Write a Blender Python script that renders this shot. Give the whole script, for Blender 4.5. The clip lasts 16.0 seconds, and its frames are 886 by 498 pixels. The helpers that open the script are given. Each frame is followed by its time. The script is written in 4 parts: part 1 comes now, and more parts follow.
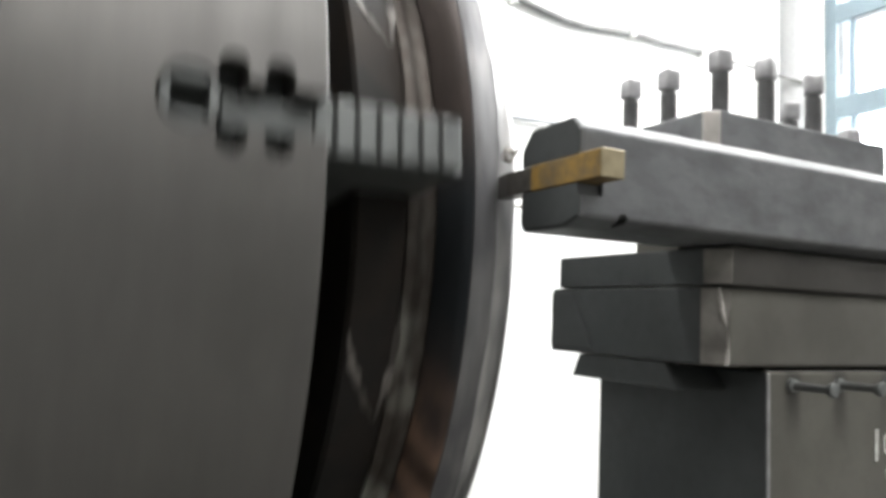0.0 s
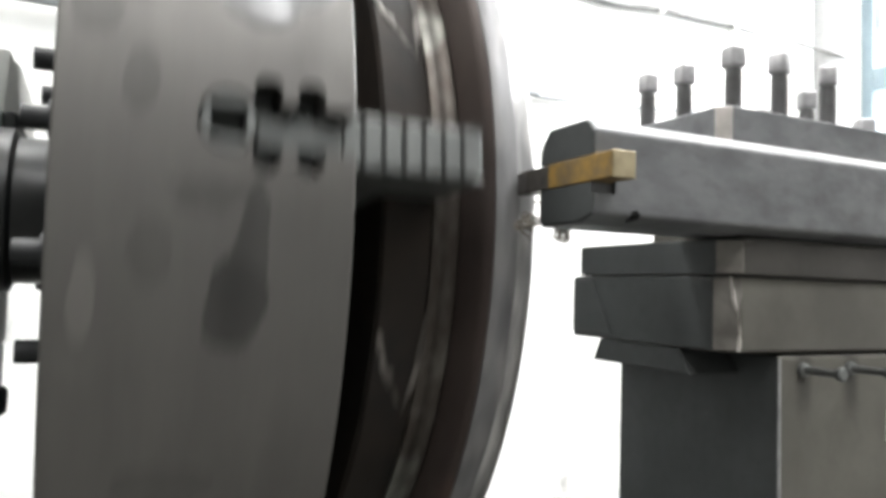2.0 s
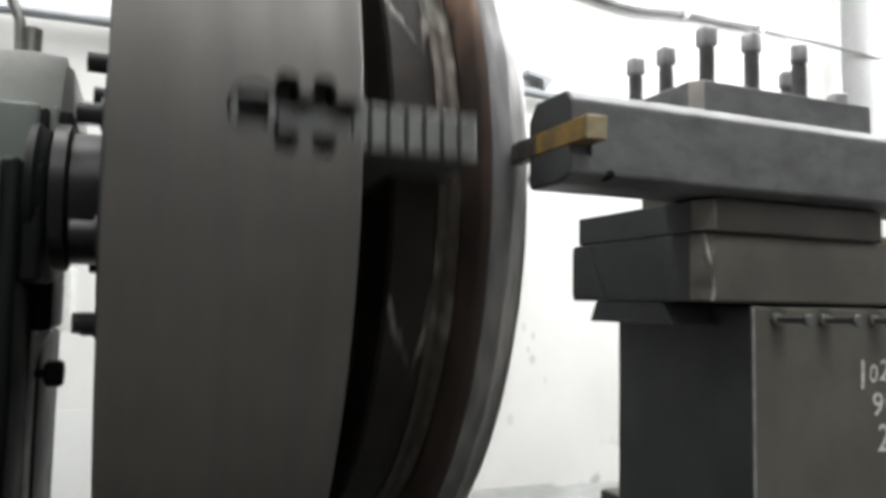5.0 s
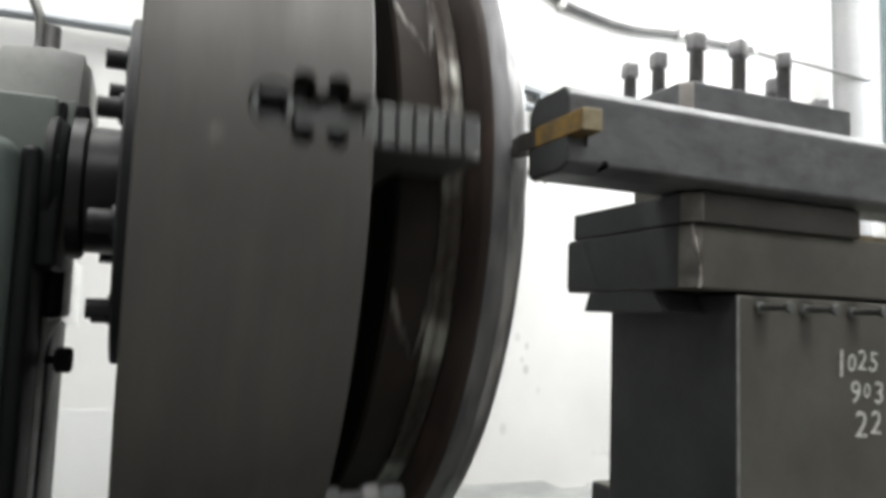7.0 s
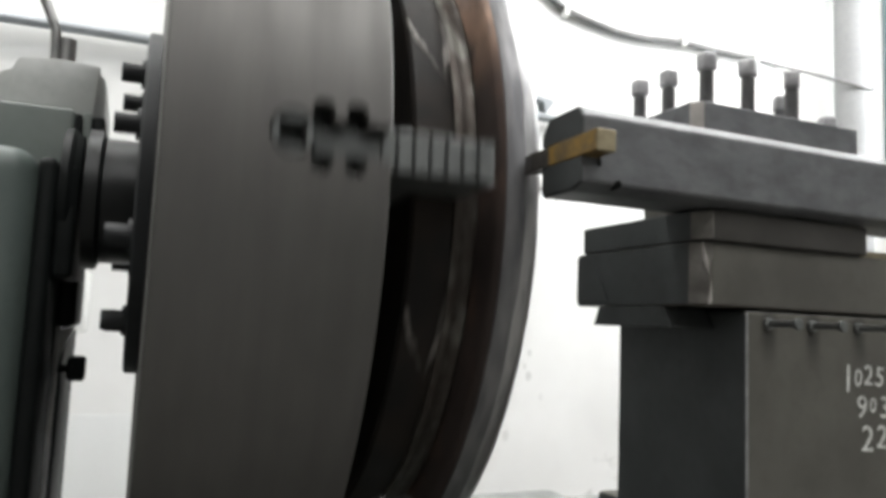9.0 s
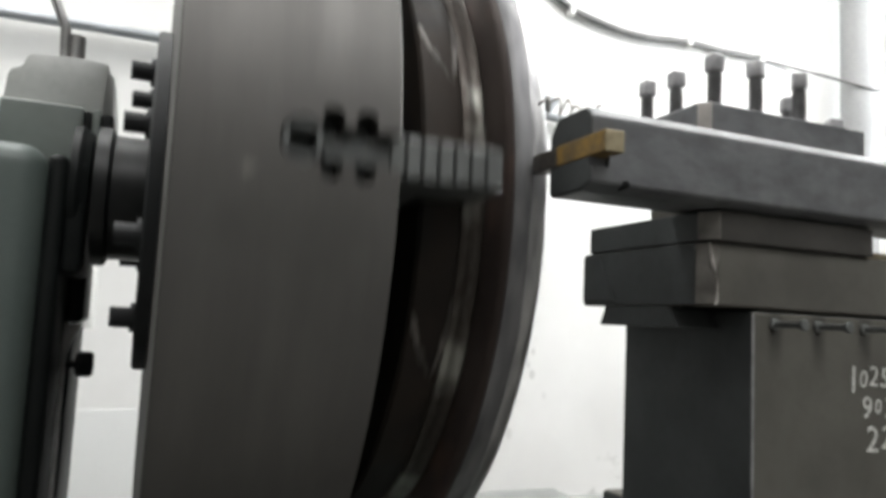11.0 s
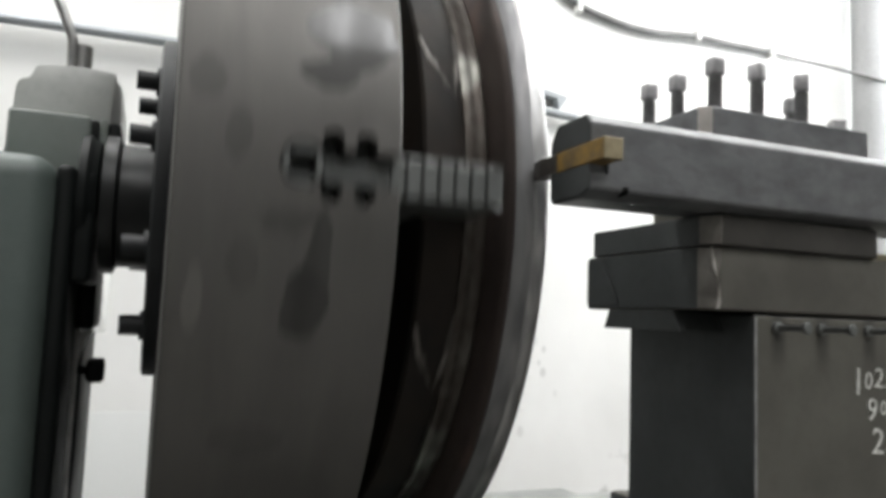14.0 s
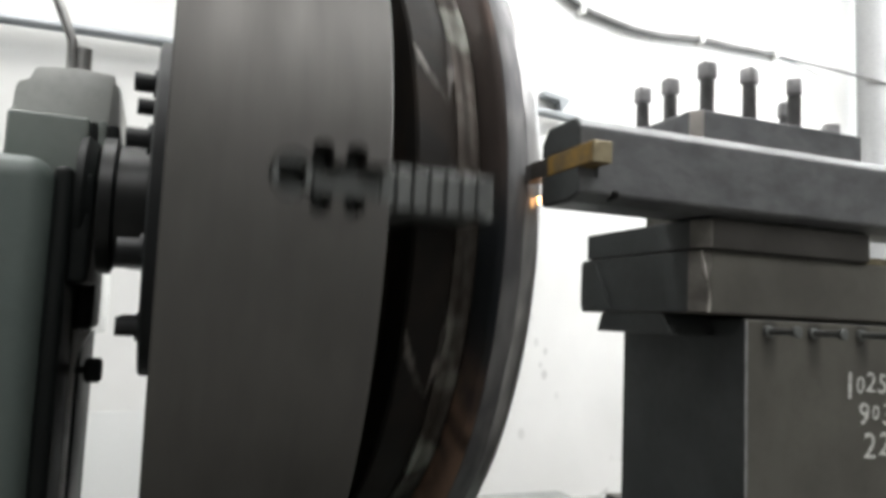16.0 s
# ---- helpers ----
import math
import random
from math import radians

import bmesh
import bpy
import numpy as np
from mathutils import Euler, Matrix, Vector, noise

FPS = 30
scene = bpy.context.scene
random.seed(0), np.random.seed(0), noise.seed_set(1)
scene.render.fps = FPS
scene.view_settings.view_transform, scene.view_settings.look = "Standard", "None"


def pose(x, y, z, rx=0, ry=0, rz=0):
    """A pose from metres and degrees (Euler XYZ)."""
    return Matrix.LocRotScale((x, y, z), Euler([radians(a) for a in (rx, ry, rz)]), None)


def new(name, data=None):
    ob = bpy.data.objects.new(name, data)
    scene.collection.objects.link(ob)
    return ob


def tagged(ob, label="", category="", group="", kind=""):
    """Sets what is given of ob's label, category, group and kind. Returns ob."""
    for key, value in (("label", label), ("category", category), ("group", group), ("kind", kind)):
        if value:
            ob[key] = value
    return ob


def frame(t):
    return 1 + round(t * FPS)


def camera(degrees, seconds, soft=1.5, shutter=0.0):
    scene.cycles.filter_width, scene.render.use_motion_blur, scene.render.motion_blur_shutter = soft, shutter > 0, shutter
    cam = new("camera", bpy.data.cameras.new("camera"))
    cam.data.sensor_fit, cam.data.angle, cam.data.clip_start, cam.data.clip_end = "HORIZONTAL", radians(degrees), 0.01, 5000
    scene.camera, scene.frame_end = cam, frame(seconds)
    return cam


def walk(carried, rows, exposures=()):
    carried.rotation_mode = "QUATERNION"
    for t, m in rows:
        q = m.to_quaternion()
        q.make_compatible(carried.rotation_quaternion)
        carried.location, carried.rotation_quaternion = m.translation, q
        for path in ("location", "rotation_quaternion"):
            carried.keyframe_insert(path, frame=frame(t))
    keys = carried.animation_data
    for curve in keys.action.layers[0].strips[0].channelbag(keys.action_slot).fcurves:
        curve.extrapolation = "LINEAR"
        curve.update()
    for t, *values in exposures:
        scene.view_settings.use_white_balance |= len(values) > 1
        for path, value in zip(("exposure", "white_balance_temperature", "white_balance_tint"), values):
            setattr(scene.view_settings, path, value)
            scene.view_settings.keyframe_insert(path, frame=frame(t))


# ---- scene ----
cam = camera(61.35, 16.0, soft=4.0, shutter=0.6)
# seconds, eye x y z, yaw, pitch, roll
PATH = [
    (0, -0.3250, -0.4115, 0.9596, -27.69, 4.86, 2.19),
    (0.5, -0.3247, -0.4092, 0.9599, -27.52, 5.00, 2.64),
    (1, -0.3254, -0.4101, 0.9607, -27.33, 4.65, 2.35),
    (1.5, -0.3244, -0.4185, 0.9607, -27.08, 4.01, 2.08),
    (2, -0.3368, -0.4477, 0.9717, -25.34, 3.03, 1.63),
    (2.5, -0.3459, -0.4712, 0.9769, -24.49, 2.58, 1.86),
    (3, -0.3489, -0.4737, 0.9653, -24.35, 2.17, 1.74),
    (3.5, -0.3414, -0.4866, 0.9620, -23.46, 3.05, 1.15),
    (4, -0.3284, -0.4996, 0.9551, -21.97, 3.01, 1.02),
    (6.5, -0.3567, -0.5636, 0.8744, -23.32, 6.22, 1.21),
    (7, -0.3589, -0.5638, 0.8834, -22.80, 5.54, 2.03),
    (7.5, -0.3645, -0.5677, 0.8908, -22.94, 6.02, 2.14),
    (8, -0.3718, -0.5677, 0.8919, -23.02, 5.88, 1.68),
    (8.5, -0.3757, -0.5686, 0.8923, -22.93, 5.41, 1.83),
    (9, -0.3783, -0.5709, 0.8939, -22.80, 5.81, 2.32),
    (11.5, -0.3850, -0.5746, 0.8946, -22.56, 5.43, 2.73),
    (12, -0.3819, -0.5780, 0.8979, -22.53, 5.13, 2.73),
    (12.5, -0.3783, -0.5813, 0.8991, -21.84, 5.21, 2.31),
    (13, -0.3787, -0.5827, 0.9028, -21.77, 5.33, 2.11),
    (13.5, -0.3826, -0.5839, 0.9049, -21.71, 5.39, 2.14),
    (14, -0.3779, -0.5827, 0.9056, -21.65, 5.31, 2.12),
    (14.5, -0.3764, -0.5847, 0.9056, -21.45, 5.32, 2.13),
    (15, -0.3715, -0.5887, 0.9070, -21.26, 5.43, 2.09),
    (15.5, -0.3676, -0.5917, 0.9061, -21.32, 5.29, 2.70),
    (16, -0.3651, -0.5911, 0.9070, -21.21, 5.40, 2.40),
]


def eye_pose(x, y, z, yaw, pitch, roll):
    return pose(x, y, z, 0, 0, yaw) @ pose(0, 0, 0, 90 + pitch) @ pose(0, 0, 0, 0, 0, roll)


EXPOSURES = [(0.0, 0.7), (0.5, 0.75), (1.0, 0.77), (1.5, 1.08), (2.0, 0.93), (2.5, 0.87), (3.0, 0.28), (4.0, 0.14), (6.5, 0.16), (7.5, 0.1), (9.0, 0.11), (11.5, 0.06), (16.0, 0.07)]
walk(cam, [(r[0], eye_pose(*r[1:])) for r in PATH], EXPOSURES)

# ---- world and light ----
world = bpy.data.worlds.new("world")
scene.world = world
world.use_nodes = True
wn = world.node_tree
sky = wn.nodes.new("ShaderNodeTexSky")
sky.sky_type, sky.sun_disc = "NISHITA", False
sky.sun_elevation, sky.sun_rotation = radians(50), radians(200)
wn.nodes["Background"].inputs["Strength"].default_value = 0.15
wn.links.new(sky.outputs[0], wn.nodes["Background"].inputs["Color"])


def area(name, m, sx, sy, power, color=(1, 1, 1)):
    lamp = bpy.data.lights.new(name, "AREA")
    lamp.shape, lamp.size, lamp.size_y, lamp.energy, lamp.color = "RECTANGLE", sx, sy, power, color
    ob = new(name, lamp)
    ob.matrix_world = m
    return ob


# three unseen roof lights, added to light the shop, and daylight through the wall window
ROOF_LIGHTS = ((0.9, 3.1, -0.3, 0.7), (-1.7, 2.4, -2.7, -1.2), (-2.9, -0.7, 0.75, 1.6))  # x0, x1, y0, y1 of the roof lights
ROOF = 4.0
for (ax, bx, ay, by), power in zip(ROOF_LIGHTS, (148, 104, 135)):
    area("added_roof_light", pose((ax + bx) / 2, (ay + by) / 2, ROOF + 0.06), bx - ax - 0.1, by - ay - 0.1, power, (1.0, 0.99, 0.965))
area("window_daylight", pose(3.42, 1.3, 2.45, 0, 90, 0), 1.8, 1.5, 95, (0.95, 0.98, 1.0))

# ---- materials ----


def material(name, color, rough=0.5, metal=0.0, color2=None, scale=8.0, mix=1.0, bump=0.0, bump_scale=60.0, stretch=(1, 1, 1),
             rough2=None, fine=None, fine_scale=90.0, fine_amount=0.35, spec=0.5, big_lo=0.38, big_hi=0.66):
    """Two scales of variation over the object's own space: large blotches between two colours and a fine grain, with bump."""
    m = bpy.data.materials.new(name)
    m.use_nodes = True
    t = m.node_tree
    b = t.nodes["Principled BSDF"]
    b.inputs["Metallic"].default_value = metal
    b.inputs["Specular IOR Level"].default_value = spec
    co = t.nodes.new("ShaderNodeTexCoord")
    mp = t.nodes.new("ShaderNodeMapping")
    mp.inputs["Scale"].default_value = stretch
    t.links.new(co.outputs["Object"], mp.inputs["Vector"])

    def grain(s, detail=6):
        n = t.nodes.new("ShaderNodeTexNoise")
        n.inputs["Scale"].default_value, n.inputs["Detail"].default_value = s, detail
        t.links.new(mp.outputs[0], n.inputs["Vector"])
        return n

    def ramp(src, lo, hi, a, c):
        r = t.nodes.new("ShaderNodeMapRange")
        r.inputs["From Min"].default_value, r.inputs["From Max"].default_value = lo, hi
        r.inputs["To Min"].default_value, r.inputs["To Max"].default_value = a, c
        t.links.new(src, r.inputs["Value"])
        return r.outputs[0]

    def blend(fac, a, c, how="MIX"):
        x = t.nodes.new("ShaderNodeMix")
        x.data_type, x.blend_type = "RGBA", how
        for sock, v in ((x.inputs[0], fac), (x.inputs[6], a), (x.inputs[7], c)):
            if isinstance(v, tuple):
                sock.default_value = (*v, 1)
            elif isinstance(v, float):
                sock.default_value = v
            else:
                t.links.new(v, sock)
        return x.outputs[2]

    big, small = grain(scale), grain(fine_scale, 3)
    col = blend(ramp(big.outputs[0], big_lo, big_hi, 0.0, mix), color, color2 or tuple(0.75 * c for c in color))
    col = blend(ramp(small.outputs[0], 0.45, 0.75, 0.0, fine_amount), col, fine or tuple(0.6 * c for c in color))
    t.links.new(col, b.inputs["Base Color"])
    t.links.new(ramp(big.outputs[0], 0.3, 0.7, rough, rough2 if rough2 is not None else min(1.0, rough + 0.12)), b.inputs["Roughness"])
    if bump:
        n = grain(bump_scale, 4)
        bp = t.nodes.new("ShaderNodeBump")
        bp.inputs["Strength"].default_value, bp.inputs["Distance"].default_value = bump, 0.002
        t.links.new(n.outputs[0], bp.inputs["Height"])
        t.links.new(bp.outputs[0], b.inputs["Normal"])
    return m, t, b, col, blend, ramp, mp, co


def plain(*a, **k):
    return material(*a, **k)[0]


def angle_mask(t, co, ramp, centre, half, soft=8.0):
    """1 within half degrees of the angle centre round the object's x axis, fading out over soft degrees."""
    sep = t.nodes.new("ShaderNodeSeparateXYZ")
    t.links.new(co.outputs["Object"], sep.inputs[0])
    c, s = math.cos(radians(centre)), math.sin(radians(centre))
    # direction of the angle is (-cos, sin) in y, z; take the cosine of the difference

    def math_node(op, a, b):
        n = t.nodes.new("ShaderNodeMath")
        n.operation = op
        for i, v in enumerate((a, b)):
            if isinstance(v, float):
                n.inputs[i].default_value = v
            else:
                t.links.new(v, n.inputs[i])
        return n.outputs[0]

    dot = math_node("ADD", math_node("MULTIPLY", sep.outputs[1], -c), math_node("MULTIPLY", sep.outputs[2], s))
    y2, z2 = math_node("MULTIPLY", sep.outputs[1], sep.outputs[1]), math_node("MULTIPLY", sep.outputs[2], sep.outputs[2])
    near = math_node("DIVIDE", dot, math_node("POWER", math_node("ADD", y2, z2), 0.5))
    return ramp(near, math.cos(radians(half + soft)), math.cos(radians(half)), 0.0, 1.0), math_node


STEEL_BAR = plain("ground_tool_steel", (0.178, 0.183, 0.187), 0.53, 0.7, (0.125, 0.129, 0.133), 22, bump=0.22, bump_scale=160, stretch=(0.6, 1, 1), fine=(0.09, 0.09, 0.09), fine_scale=75, fine_amount=0.45, big_lo=0.44, big_hi=0.66)
STEEL_SLIDE = plain("oily_cast_slide", (0.128, 0.123, 0.107), 0.5, 0.3, (0.092, 0.088, 0.077), 9, bump=0.1, bump_scale=120, fine_amount=0.25, spec=0.3)
m, t, b, col, blend, ramp, mp, co = material("worn_brown_grey_paint", (0.118, 0.114, 0.098), 0.55, 0.05, (0.087, 0.084, 0.072), 7, bump=0.08, bump_scale=90, fine_amount=0.25, spec=0.3)
STEEL_COLUMN = m
# oil that ran down below the gib screws
sep = t.nodes.new("ShaderNodeSeparateXYZ")
t.links.new(co.outputs["Object"], sep.inputs[0])
drip = t.nodes.new("ShaderNodeTexNoise")
drip.inputs["Scale"].default_value = 55
t.links.new(co.outputs["Object"], drip.inputs["Vector"])


def op(t, kind, a, c=0.0):
    n = t.nodes.new("ShaderNodeMath")
    n.operation = kind
    for i, v in enumerate((a, c)):
        if isinstance(v, (int, float)):
            n.inputs[i].default_value = v
        else:
            t.links.new(v, n.inputs[i])
    return n.outputs[0]


GIB_X = (0.239, 0.3015, 0.372)
side = None
for gx in GIB_X:
    d = op(t, "ABSOLUTE", op(t, "SUBTRACT", sep.outputs[0], gx + 0.003))
    side = d if side is None else op(t, "MINIMUM", side, d)
down = ramp(op(t, "ADD", sep.outputs[2], op(t, "MULTIPLY", drip.outputs[0], 0.03)), 0.868, 0.918, 0.0, 1.0)
run = op(t, "MULTIPLY", op(t, "MULTIPLY", ramp(side, 0.004, 0.013, 1.0, 0.0), down), 0.8)
t.links.new(blend(run, col, (0.04, 0.038, 0.034)), b.inputs["Base Color"])
# slab steel darkened: the tool bar's shadow is put into the colour
STEEL_SLAB = plain("bar_shadow_slab_steel", (0.05, 0.047, 0.042), 0.5, 0.3, (0.037, 0.035, 0.031), 12, bump=0.1, bump_scale=120, spec=0.3)
# darker iron: the shade of the chuck-facing sides is put into its colour
STEEL_SIDE = plain("shade_dark_iron", (0.058, 0.063, 0.063), 0.5, 0.1, (0.042, 0.046, 0.046), 9, bump=0.1, bump_scale=90, spec=0.3)
STEEL_DARK = plain("blackened_steel", (0.023, 0.026, 0.028), 0.5, 0.1, (0.016, 0.0185, 0.02), 20, bump=0.1)
STEEL_SCREW = plain("worn_grey_screw_steel", (0.4, 0.4, 0.405), 0.45, 0.4, (0.27, 0.27, 0.275), 60, fine_scale=200)
STEEL_BRIGHT = plain("bright_steel", (0.46, 0.46, 0.45), 0.34, 0.95, (0.33, 0.33, 0.32), 25)
WORN = plain("rubbed_bare_steel", (0.55, 0.52, 0.49), 0.4, 0.2, (0.36, 0.34, 0.31), 40, fine_amount=0.2)
WORN_DULL = plain("rubbed_oily_steel", (0.2, 0.19, 0.172), 0.45, 0.3, (0.125, 0.118, 0.106), 40, fine_amount=0.3)
THREAD = plain("oily_thread_steel", (0.16, 0.16, 0.16), 0.5, 0.3, (0.11, 0.11, 0.11), 60)
STEEL_NOSE = plain("grey_spindle_steel", (0.023, 0.025, 0.025), 0.35, 0.4, (0.014, 0.0155, 0.0155), 20)
STEEL_JAW = plain("hardened_jaw_steel", (0.175, 0.184, 0.179), 0.5, 0.55, (0.12, 0.127, 0.124), 22, bump=0.1, bump_scale=120)
JAW_BASE = plain("oily_jaw_thread_steel", (0.125, 0.132, 0.128), 0.5, 0.5, (0.08, 0.085, 0.082), 30, bump=0.1, bump_scale=120)
YELLOW = plain("chipped_yellow_paint", (0.24, 0.145, 0.03), 0.5, 0.0, (0.12, 0.08, 0.03), 45, bump=0.25, bump_scale=150, fine=(0.1, 0.08, 0.05), fine_amount=0.6)
CREAM = plain("worn_brass_end", (0.34, 0.29, 0.18), 0.5, 0.2, (0.24, 0.2, 0.12), 80)
CARBIDE = plain("dark_carbide", (0.12, 0.11, 0.1), 0.4, 0.6, (0.08, 0.075, 0.07), 80)
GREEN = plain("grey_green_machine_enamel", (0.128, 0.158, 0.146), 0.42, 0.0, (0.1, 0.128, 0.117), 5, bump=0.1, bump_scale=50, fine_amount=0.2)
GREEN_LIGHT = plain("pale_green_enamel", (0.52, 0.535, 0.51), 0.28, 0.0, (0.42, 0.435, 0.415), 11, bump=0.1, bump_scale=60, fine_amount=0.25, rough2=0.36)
# paler than the casting, so the shadowed foot and web read as lit
CAST_PALE = plain("lit_tone_cast_paint", (0.62, 0.62, 0.6), 0.5, 0.0, (0.5, 0.51, 0.49), 30, bump=0.2, bump_scale=80, fine=(0.4, 0.4, 0.38), fine_scale=60, fine_amount=0.3)
DARK_IRON = plain("near_black_iron", (0.011, 0.0135, 0.013), 0.5, 0.0, (0.008, 0.0098, 0.0095), 12, bump=0.15, spec=0.18)
BLACK_IRON = plain("plain_black_iron", (0.015, 0.0175, 0.017), 0.55, 0.0, (0.01, 0.012, 0.012), 14, bump=0.1, spec=0.15)
GREEN_MID = plain("mid_grey_green_enamel", (0.24, 0.268, 0.25), 0.45, 0.0, (0.185, 0.21, 0.195), 9, bump=0.1, bump_scale=60, fine=(0.2, 0.22, 0.2), fine_amount=0.3)
PLASTER = plain("whitewashed_plaster", (0.72, 0.72, 0.705), 0.9, 0.0, (0.64, 0.64, 0.625), 1.6, bump=0.25, bump_scale=14, fine=(0.66, 0.66, 0.64), fine_scale=11, fine_amount=0.3)
t_ = PLASTER.node_tree
co_ = t_.nodes.new("ShaderNodeTexCoord")
n_ = t_.nodes.new("ShaderNodeTexNoise")
n_.inputs["Scale"].default_value, n_.inputs["Detail"].default_value, n_.inputs["Roughness"].default_value = 3.6, 8, 0.68
r_ = t_.nodes.new("ShaderNodeMapRange")
r_.inputs["From Min"].default_value, r_.inputs["From Max"].default_value, r_.inputs["To Max"].default_value = 0.64, 0.72, 0.75
x_ = t_.nodes.new("ShaderNodeMix")
x_.data_type = "RGBA"
b_ = t_.nodes["Principled BSDF"]
t_.links.new(co_.outputs["Object"], n_.inputs["Vector"])
t_.links.new(n_.outputs[0], r_.inputs["Value"])
t_.links.new(r_.outputs[0], x_.inputs[0])
t_.links.new(b_.inputs["Base Color"].links[0].from_socket, x_.inputs[6])
x_.inputs[7].default_value = (0.3, 0.3, 0.29, 1)
# a few dark splashes low on the wall
last_ = x_.outputs[2]
sep_ = t_.nodes.new("ShaderNodeSeparateXYZ")
t_.links.new(co_.outputs["Object"], sep_.inputs[0])
for sx, sz, sr, sd in ((1.143, 0.795, 0.011, 0.35), (1.141, 0.702, 0.015, 0.4), (1.1, 0.832, 0.012, 0.25), (1.122, 0.742, 0.009, 0.3), (1.045, 0.472, 0.014, 0.25), (1.072, 0.932, 0.01, 0.2), (1.2, 0.62, 0.012, 0.2)):
    u_ = op(t_, "POWER", op(t_, "ABSOLUTE", op(t_, "DIVIDE", op(t_, "SUBTRACT", sep_.outputs[0], sx), sr)), 2.0)
    v_ = op(t_, "POWER", op(t_, "ABSOLUTE", op(t_, "DIVIDE", op(t_, "SUBTRACT", sep_.outputs[2], sz), sr * 1.5)), 2.0)
    k_ = t_.nodes.new("ShaderNodeMapRange")
    k_.inputs["From Min"].default_value, k_.inputs["From Max"].default_value = 0.4, 1.4
    k_.inputs["To Min"].default_value, k_.inputs["To Max"].default_value = sd, 0.0
    t_.links.new(op(t_, "ADD", op(t_, "ADD", u_, v_), op(t_, "MULTIPLY", op(t_, "SUBTRACT", n_.outputs[0], 0.5), 4.0)), k_.inputs["Value"])
    y_ = t_.nodes.new("ShaderNodeMix")
    y_.data_type = "RGBA"
    y_.inputs[7].default_value = (0.28, 0.28, 0.27, 1)
    t_.links.new(k_.outputs[0], y_.inputs[0])
    t_.links.new(last_, y_.inputs[6])
    last_ = y_.outputs[2]
t_.links.new(last_, b_.inputs["Base Color"])
SHADE_BAND = plain("shade_grey_wall_paint", (0.72, 0.73, 0.72), 0.85, 0.0, (0.69, 0.7, 0.69), 2.0, bump=0.1, bump_scale=5, fine_amount=0.05)
WHITE_PIPE = plain("white_painted_pipe", (0.33, 0.335, 0.335), 0.5, 0.0, (0.28, 0.285, 0.285), 3.0)
DIM_WALL = plain("dim_grey_wall_paint", (0.17, 0.17, 0.162), 0.85, 0.0, (0.12, 0.12, 0.115), 1.5, bump=0.2, bump_scale=12)
CABLE = plain("grey_cable_sheath", (0.2, 0.2, 0.2), 0.6, 0.0, (0.14, 0.14, 0.14), 10)
CLIP = plain("white_cable_clip", (0.8, 0.8, 0.78), 0.5)
RAIL = plain("painted_grey_conduit", (0.35, 0.37, 0.39), 0.45, 0.2, (0.28, 0.3, 0.31), 9)
BLUE_FRAME = plain("pale_blue_window_paint", (0.2, 0.26, 0.29), 0.5, 0.0, (0.17, 0.22, 0.25), 6, bump=0.1)
CONCRETE = plain("oil_stained_concrete", (0.12, 0.116, 0.108), 0.75, 0.0, (0.07, 0.068, 0.063), 2.5, bump=0.3, bump_scale=40)
CHALK = plain("white_chalk", (0.75, 0.76, 0.72), 0.95, 0.0, (0.5, 0.5, 0.47), 120, fine=(0.25, 0.24, 0.22), fine_scale=700, fine_amount=0.8)
BED = plain("bed_iron", (0.3, 0.31, 0.3), 0.4, 0.5, (0.22, 0.23, 0.22), 10)
ROOF_PAINT = plain("added_ceiling_grey", (0.3, 0.3, 0.29), 0.7, 0.0, (0.22, 0.22, 0.21), 3)

# turned chuck face: fine circumferential marks, oil stains beside one jaw
m, t, b, col, blend, ramp, mp, co = material("turned_chuck_steel", (0.136, 0.132, 0.124), 0.45, 0.58, (0.122, 0.118, 0.112), 5, bump=0.05, bump_scale=26,
                                             stretch=(7, 1, 1), fine_scale=34, fine_amount=0.09)
CHUCK_STEEL = m
spots = t.nodes.new("ShaderNodeTexNoise")
spots.inputs["Scale"].default_value, spots.inputs["Detail"].default_value = 15, 7
t.links.new(co.outputs["Object"], spots.inputs["Vector"])
sep = t.nodes.new("ShaderNodeSeparateXYZ")
t.links.new(co.outputs["Object"], sep.inputs[0])
turned = op(t, "MULTIPLY", op(t, "ARCTAN2", sep.outputs[2], op(t, "MULTIPLY", sep.outputs[1], -1.0)), 180 / math.pi)
ragged = op(t, "MULTIPLY", op(t, "SUBTRACT", spots.outputs[0], 0.5), 5.0)


def ragged_patches(places):
    """Patches at (x, degrees round the axis, half width, half degrees, strength), with ragged rims."""
    total = None
    for px, pa, rx, ra, strength in places:
        u = op(t, "POWER", op(t, "ABSOLUTE", op(t, "DIVIDE", op(t, "SUBTRACT", sep.outputs[0], px), rx)), 2.0)
        v = op(t, "POWER", op(t, "ABSOLUTE", op(t, "DIVIDE", op(t, "SUBTRACT", turned, pa), ra)), 2.0)
        k = ramp(op(t, "ADD", op(t, "ADD", u, v), ragged), 0.86, 1.1, strength, 0.0)
        total = k if total is None else op(t, "MAXIMUM", total, k)
    return total


oil = ragged_patches(((-0.213, -76.0, 0.042, 3.4, 1.0), (-0.243, -80.6, 0.028, 1.6, 1.0), (-0.243, -104.0, 0.02, 3.0, 1.0), (-0.235, -98.6, 0.011, 4.0, 0.8),
           (-0.34, -82.5, 0.018, 2.0, 0.4), (-0.302, -99.6, 0.012, 2.2, 0.25), (-0.31, -88.0, 0.011, 2.0, 0.4), (-0.268, -95.4, 0.034, 1.6, 0.4), (-0.285, -117.6, 0.028, 2.2, 0.3)))
cloudy = t.nodes.new("ShaderNodeTexNoise")
